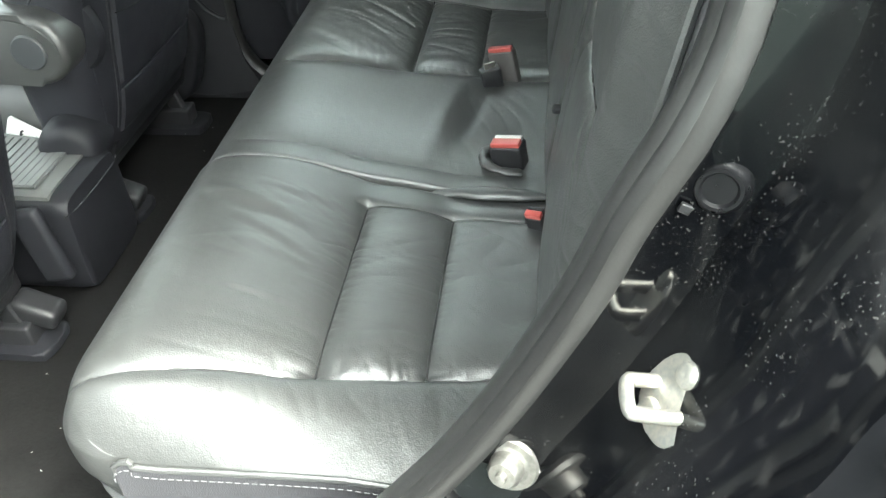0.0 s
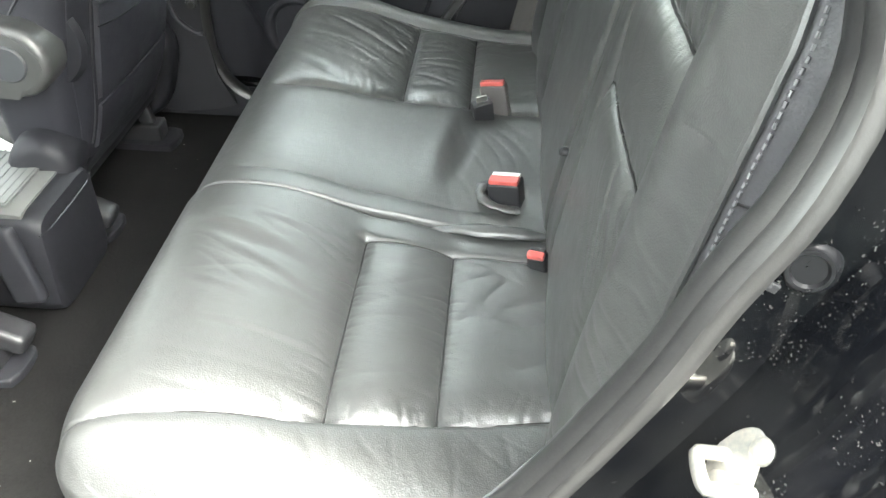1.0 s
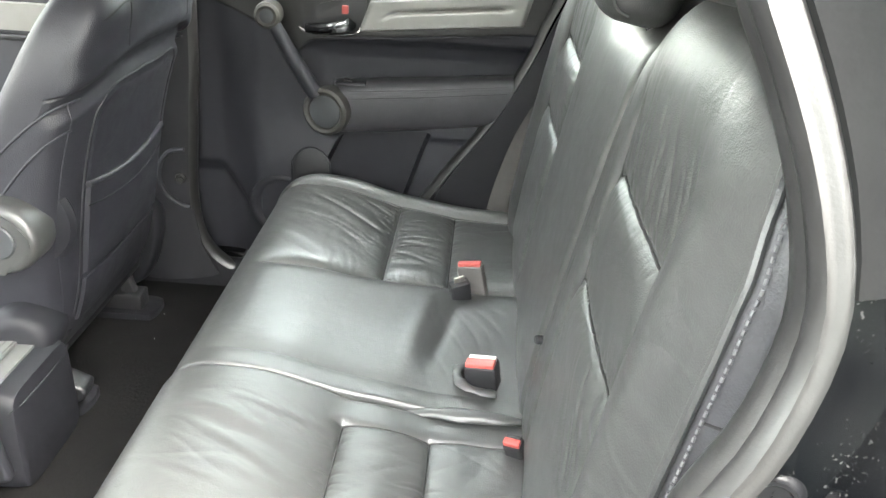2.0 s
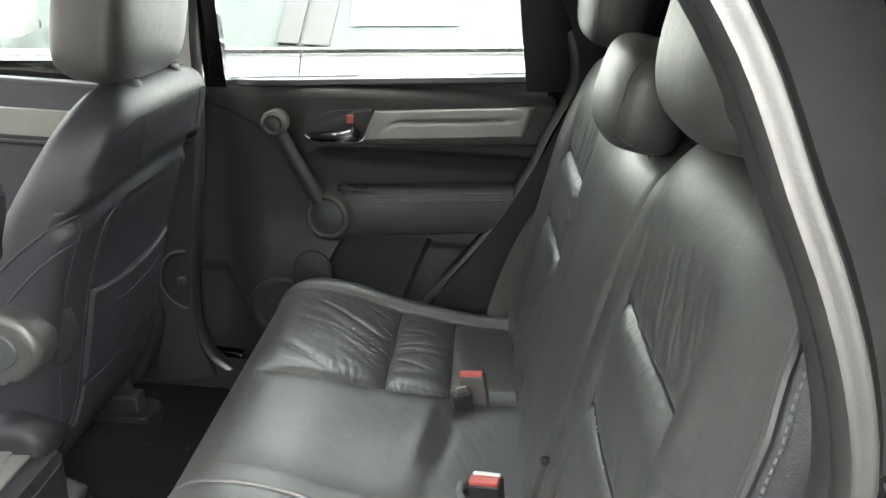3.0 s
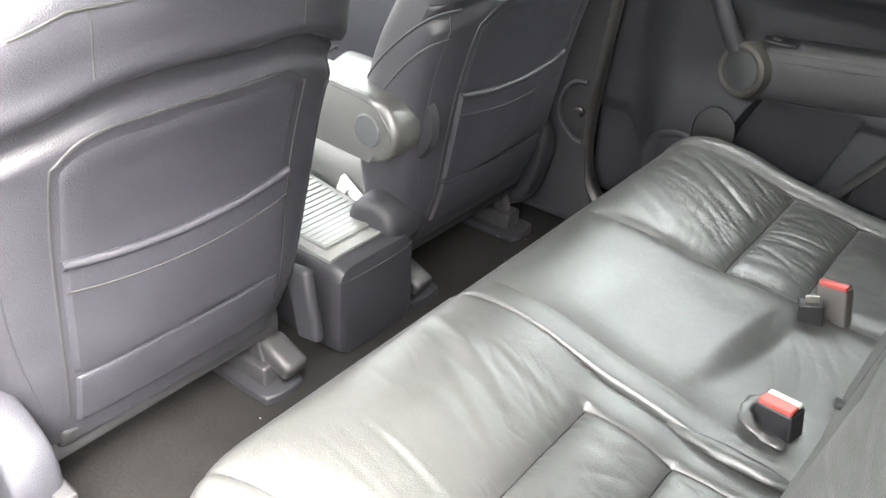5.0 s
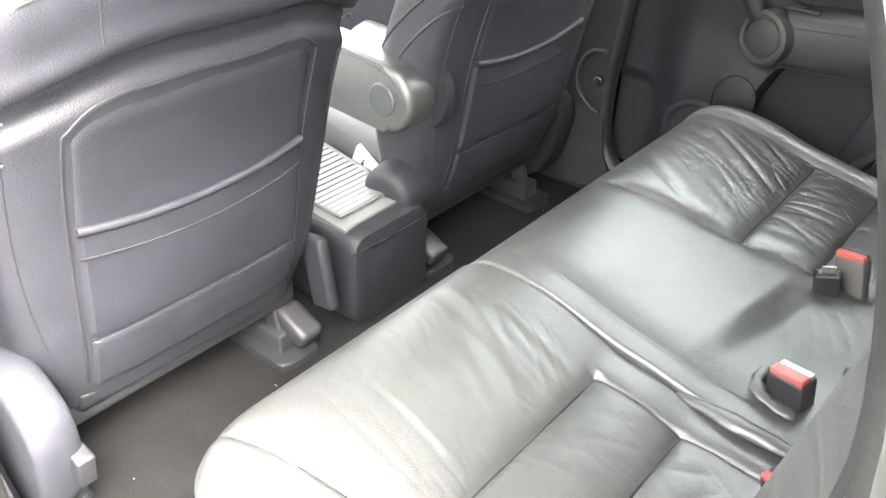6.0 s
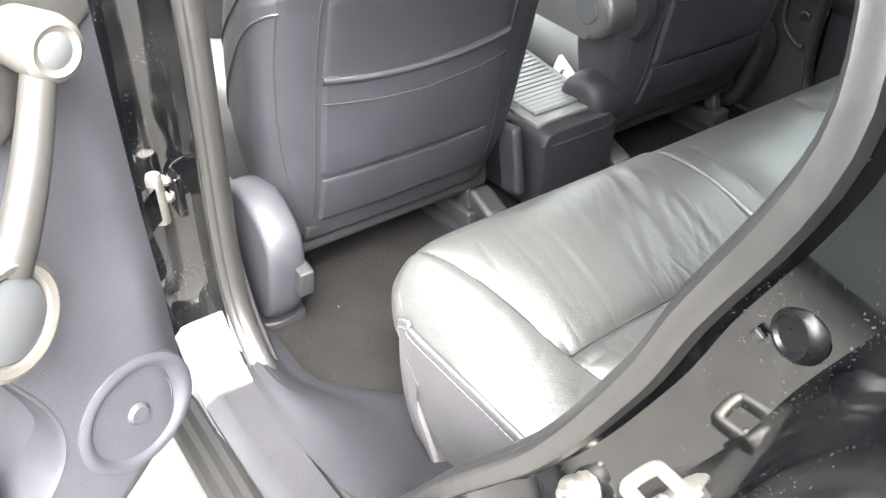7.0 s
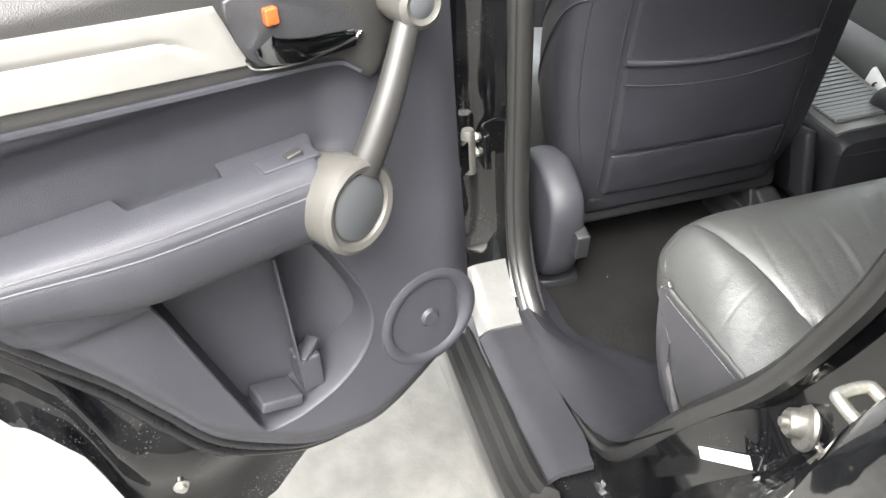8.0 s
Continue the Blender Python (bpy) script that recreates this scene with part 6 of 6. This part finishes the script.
def build_jamb_hardware(car):
    striker((0.566, -0.711, 0.936), (-1, 0, 0.08), (0, 1, 0), "pale zinc-plated door striker loop on the black jamb", STEEL, 0.027, 0.029)
    b = thing("rubber_stop", (0.585, -0.70, 1.068), "round black rubber door stop in its clip", "door stop")
    part("pad", lathe([(0.001, 0.003), (0.009, 0.003), (0.0105, 0.005), (0.0125, 0.005), (0.014, 0.002), (0.0155, 0.001), (0.017, -0.004)], aim((0.577, -0.6705, 1.058), (-0.25, -1, 0.1)), 32), STOP_RUBBER, b)
    part("clip", rounded((0.007, 0.003, 0.006), 0.001, pose(0.560, -0.674, 1.046, 0, 25, 0)), PLASTIC_DARK, b)
    k = thing("striker_bolt", (0.464, -0.69, 0.822), "dull steel bolt with a washer in the jamb", "bolt")
    part("washer", lathe([(0.004, 0.003), (0.021, 0.003), (0.0225, 0.0), (0.021, -0.003)], aim((0.466, -0.674, 0.822), (-0.3, -1, 0.25)), 24), STEEL_DULL, k)
    part("head", lathe([(0.001, 0.016), (0.010, 0.016), (0.0125, 0.013), (0.0135, 0.004), (0.019, 0.002)], aim((0.466, -0.674, 0.822), (-0.3, -1, 0.25)), 12), STEEL_DULL, k)
    part("stud", lathe([(0.001, 0.022), (0.004, 0.021), (0.005, 0.010)], aim((0.466, -0.674, 0.822), (-0.3, -1, 0.25)), 14), STEEL_DULL, k)
    part("tongue_plate", rounded((0.045, 0.006, 0.018), 0.002, pose(0.482, -0.675, 0.812, 0, 30, 0)), STEEL_DULL, k)
    hinge(car, 0.0)
    rnd = random.Random(11)
    bm = bmesh.new()
    for _ in range(45):
        z = rnd.uniform(0.86, 1.12)
        o = rnd.uniform(0.018, 0.056)
        x = float(np.interp(z, [0.847, 0.977, 1.05, 1.12, 1.17], [0.434, 0.502, 0.533, 0.556, 0.566])) + o
        bmesh.ops.create_icosphere(bm, subdivisions=1, radius=1, matrix=Matrix.Translation((x, -0.6705, z)) @ Matrix.Rotation(rnd.uniform(0, 3), 4, "Y") @ Matrix.Diagonal((rnd.uniform(0.0002, 0.0008), 0.0002, rnd.uniform(0.0002, 0.0004), 1)))
    part("dust_specks", bm, PLASTIC_GREY, car, "pale dust specks and chips on the jamb")["kind"] = "stuff"
    s = thing("jamb_sticker", (0.41, -0.706, 0.735), "small blank white sticker on the glossy black jamb", "sticker")
    part("sheet", prism([(0, 0), (0.085, 0), (0.085, 0.014), (0, 0.014)], lambda a, b, c: Vector((0.372 + a * 0.85 + b * 0.5, -0.7018 - c, 0.706 + a * 0.76 - b * 0.72)), 0.001, 0), PAPER, s)
    a = thing("belt_anchor", (-0.24, 0.645, 0.672), "seat belt anchor bolt in its oval recess", "bolt")
    part("rim", sweep(spline([(-0.225, 0.648, 0.745), (-0.258, 0.645, 0.738), (-0.282, 0.644, 0.70), (-0.276, 0.643, 0.65), (-0.242, 0.644, 0.617), (-0.222, 0.646, 0.612)], 40), circle(0.0055, 8), (0, 1, 0)), PLASTIC, a)
    part("bolt", lathe([(0.001, 0.012), (0.007, 0.012), (0.008, 0.004), (0.012, 0.002), (0.013, -0.004)], aim((-0.24, 0.652, 0.675), (0.2, -1, 0)), 8), PLASTIC_BAR, a)


# ---------------------------------------------------------------- outside
def parked_car(name, label, side, paint, cy, paper, z0=0.0):
    """A plain parked car; side is the sign of the way from it to ours, cy its flank's y."""
    t = thing(name, (0, cy - side * 0.9, 0), label, "car")
    rise = lambda x: 0.07 * max(-1.2, min(1.4, x))
    def flank(u, v, d):
        x = -2.6 + 4.5 * u
        z = 0.25 + 0.72 * v
        y = cy - side * (0.05 * (1 - math.sin(math.pi * min(1, 0.15 + 0.8 * v))) + 0.25 * max(0, abs(2 * u - 1) - 0.8) ** 1.5 * 4 + d)
        return Vector((x, y, z + z0 * v + rise(x) * v - 0.10 * step(0.30, 0.0, u) * v))
    body = part("body", slab(lambda u, v: flank(u, v, 0), lambda u, v: flank(u, v, 1.7), 40, 16), paint, t)
    top = 0.97 + z0
    # door gap, belt line
    for x in (-0.23, 0.80):
        part("door_gap", tube([(x, cy + side * 0.001, 0.35), (x - 0.01, cy + side * 0.002, 0.7), (x + 0.02, cy - side * 0.012, top - 0.002)], 0.004, 6), PLASTIC_DARK, t)
    part("belt_moulding", rounded((2.6, 0.02, 0.022), 0.006, Matrix.Translation((0.05, cy - side * 0.028, top + 0.010)) @ Matrix.Rotation(-math.atan(0.07), 4, "Y")), CHROME, t, "bright belt moulding")
    # glasshouse
    def house(u, v, d):
        x = -1.35 + 0.55 * v + (2.9 - 0.95 * v) * u
        return Vector((x, cy - side * (0.06 + 0.24 * v + d), top + 0.012 + 0.46 * v + rise(x) * (1 - v)))
    part("glasshouse", slab(lambda u, v: house(u, v, 0), lambda u, v: house(u, v, 1.35 - 0.0), 24, 10), DARK_GLASS, t, "dark window glass")
    def strip(x0, x1, w, name="pillar", mat=PLASTIC_DARK):
        part(name, slab(lambda u, v: Vector((x0 + (x1 - x0) * v + w * (u - 0.5), cy - side * (0.052 + 0.24 * v), top + 0.01 + 0.47 * v)),
                        lambda u, v: Vector((x0 + (x1 - x0) * v + w * (u - 0.5), cy - side * (0.075 + 0.24 * v), top + 0.01 + 0.47 * v)), 2, 6), mat, t)
    strip(-0.172, -0.10, 0.09)
    strip(-0.266, -0.194, 0.072)
    strip(0.88, 0.70, 0.10)
    strip(-1.33, -0.80, 0.07, "windscreen_pillar", paint)
    part("roof", slab(lambda u, v: Vector((-0.82 + 1.9 * u, cy - side * (0.28 + 1.2 * v), top + 0.49 + 0.05 * math.sin(math.pi * v) - 0.02 * (2 * u - 1) ** 2)),
                      lambda u, v: Vector((-0.82 + 1.9 * u, cy - side * (0.28 + 1.2 * v), top + 0.455)), 10, 10), paint, t)
    m = part("mirror", pillow((-1.12, cy + side * 0.12, top + 0.06), (0.12, 0.20, 0.14), 0, 3, 0, 12), paint, t)
    part("mirror_glass", rounded((0.008, 0.15, 0.10), 0.003, Matrix.Translation((-1.058, cy + side * 0.12, top + 0.06))), CHROME, m, "mirror glass")
    part("mirror_arm", rounded((0.05, 0.10, 0.03), 0.01, Matrix.Translation((-1.12, cy + side * 0.0, top + 0.02))), PLASTIC_DARK, m)
    for x in (-1.75, 1.15):
        w = part("wheel", lathe([(0.2, 0.10), (0.30, 0.10), (0.325, 0.08), (0.325, -0.08), (0.2, -0.1)], aim((x, cy - side * 0.08, 0.325), (0, side, 0)), 36), TYRE, t)
        part("rim", lathe([(0.001, 0.09), (0.05, 0.095), (0.19, 0.085), (0.205, 0.10), (0.21, 0.0)], aim((x, cy - side * 0.08, 0.325), (0, side, 0)), 36), ALU, w)
    if paper:
        p = thing("paper_sheet", (0.16, cy - side * 0.11, top + 0.08), "white printed sheet stuck inside the next car's window", "paper")
        def sheet(u, v, d):
            zz = 0.080 + 0.27 * v
            x = -0.06 + 0.36 * u
            return Vector((x, cy - side * (0.045 + 0.24 * (zz / 0.46) + d), top + zz + rise(x)))
        part("sheet", slab(lambda u, v: sheet(u, v, 0), lambda u, v: sheet(u, v, 0.002), 2, 2), PAPER, p)
        for k, (a, b, z) in enumerate(((0.05, 0.42, 0.14), (0.05, 0.40, 0.075), (0.05, 0.44, 0.055))):
            part("printed_bar", slab(lambda u, v: sheet(a + (b - a) * u, z + 0.018 * v, -0.0015), lambda u, v: sheet(a + (b - a) * u, z + 0.018 * v, -0.0005), 1, 1), PLASTIC_GREY, p, "unreadable printed line")
    return t


build_ground()
car_shell = build_shell()
build_floor()
build_rear_bench()
build_buckles()
front_seat(-0.352, 1, "black leather driver's side front seat with a map pocket")
build_armrest(front_seat(0.352, -1, "black leather passenger's front seat with a map pocket and folding armrest"))
build_console()
build_door("rear_door", "open rear door with charcoal lining, grey pull bar and silver inlay", True)
build_door("rear_door", "closed far rear door with dark lining, pull bar and silver inlay", False)
build_front_door_far()
build_jamb_hardware(car_shell)
parked_car("parked_car", "silver-white car parked close alongside", -1, SILVER_PAINT, 1.75, True, 0.08)
parked_car("parked_car", "grey-green car parked beyond the open door", 1, GREEN_PAINT, -2.5, False, 0.12)
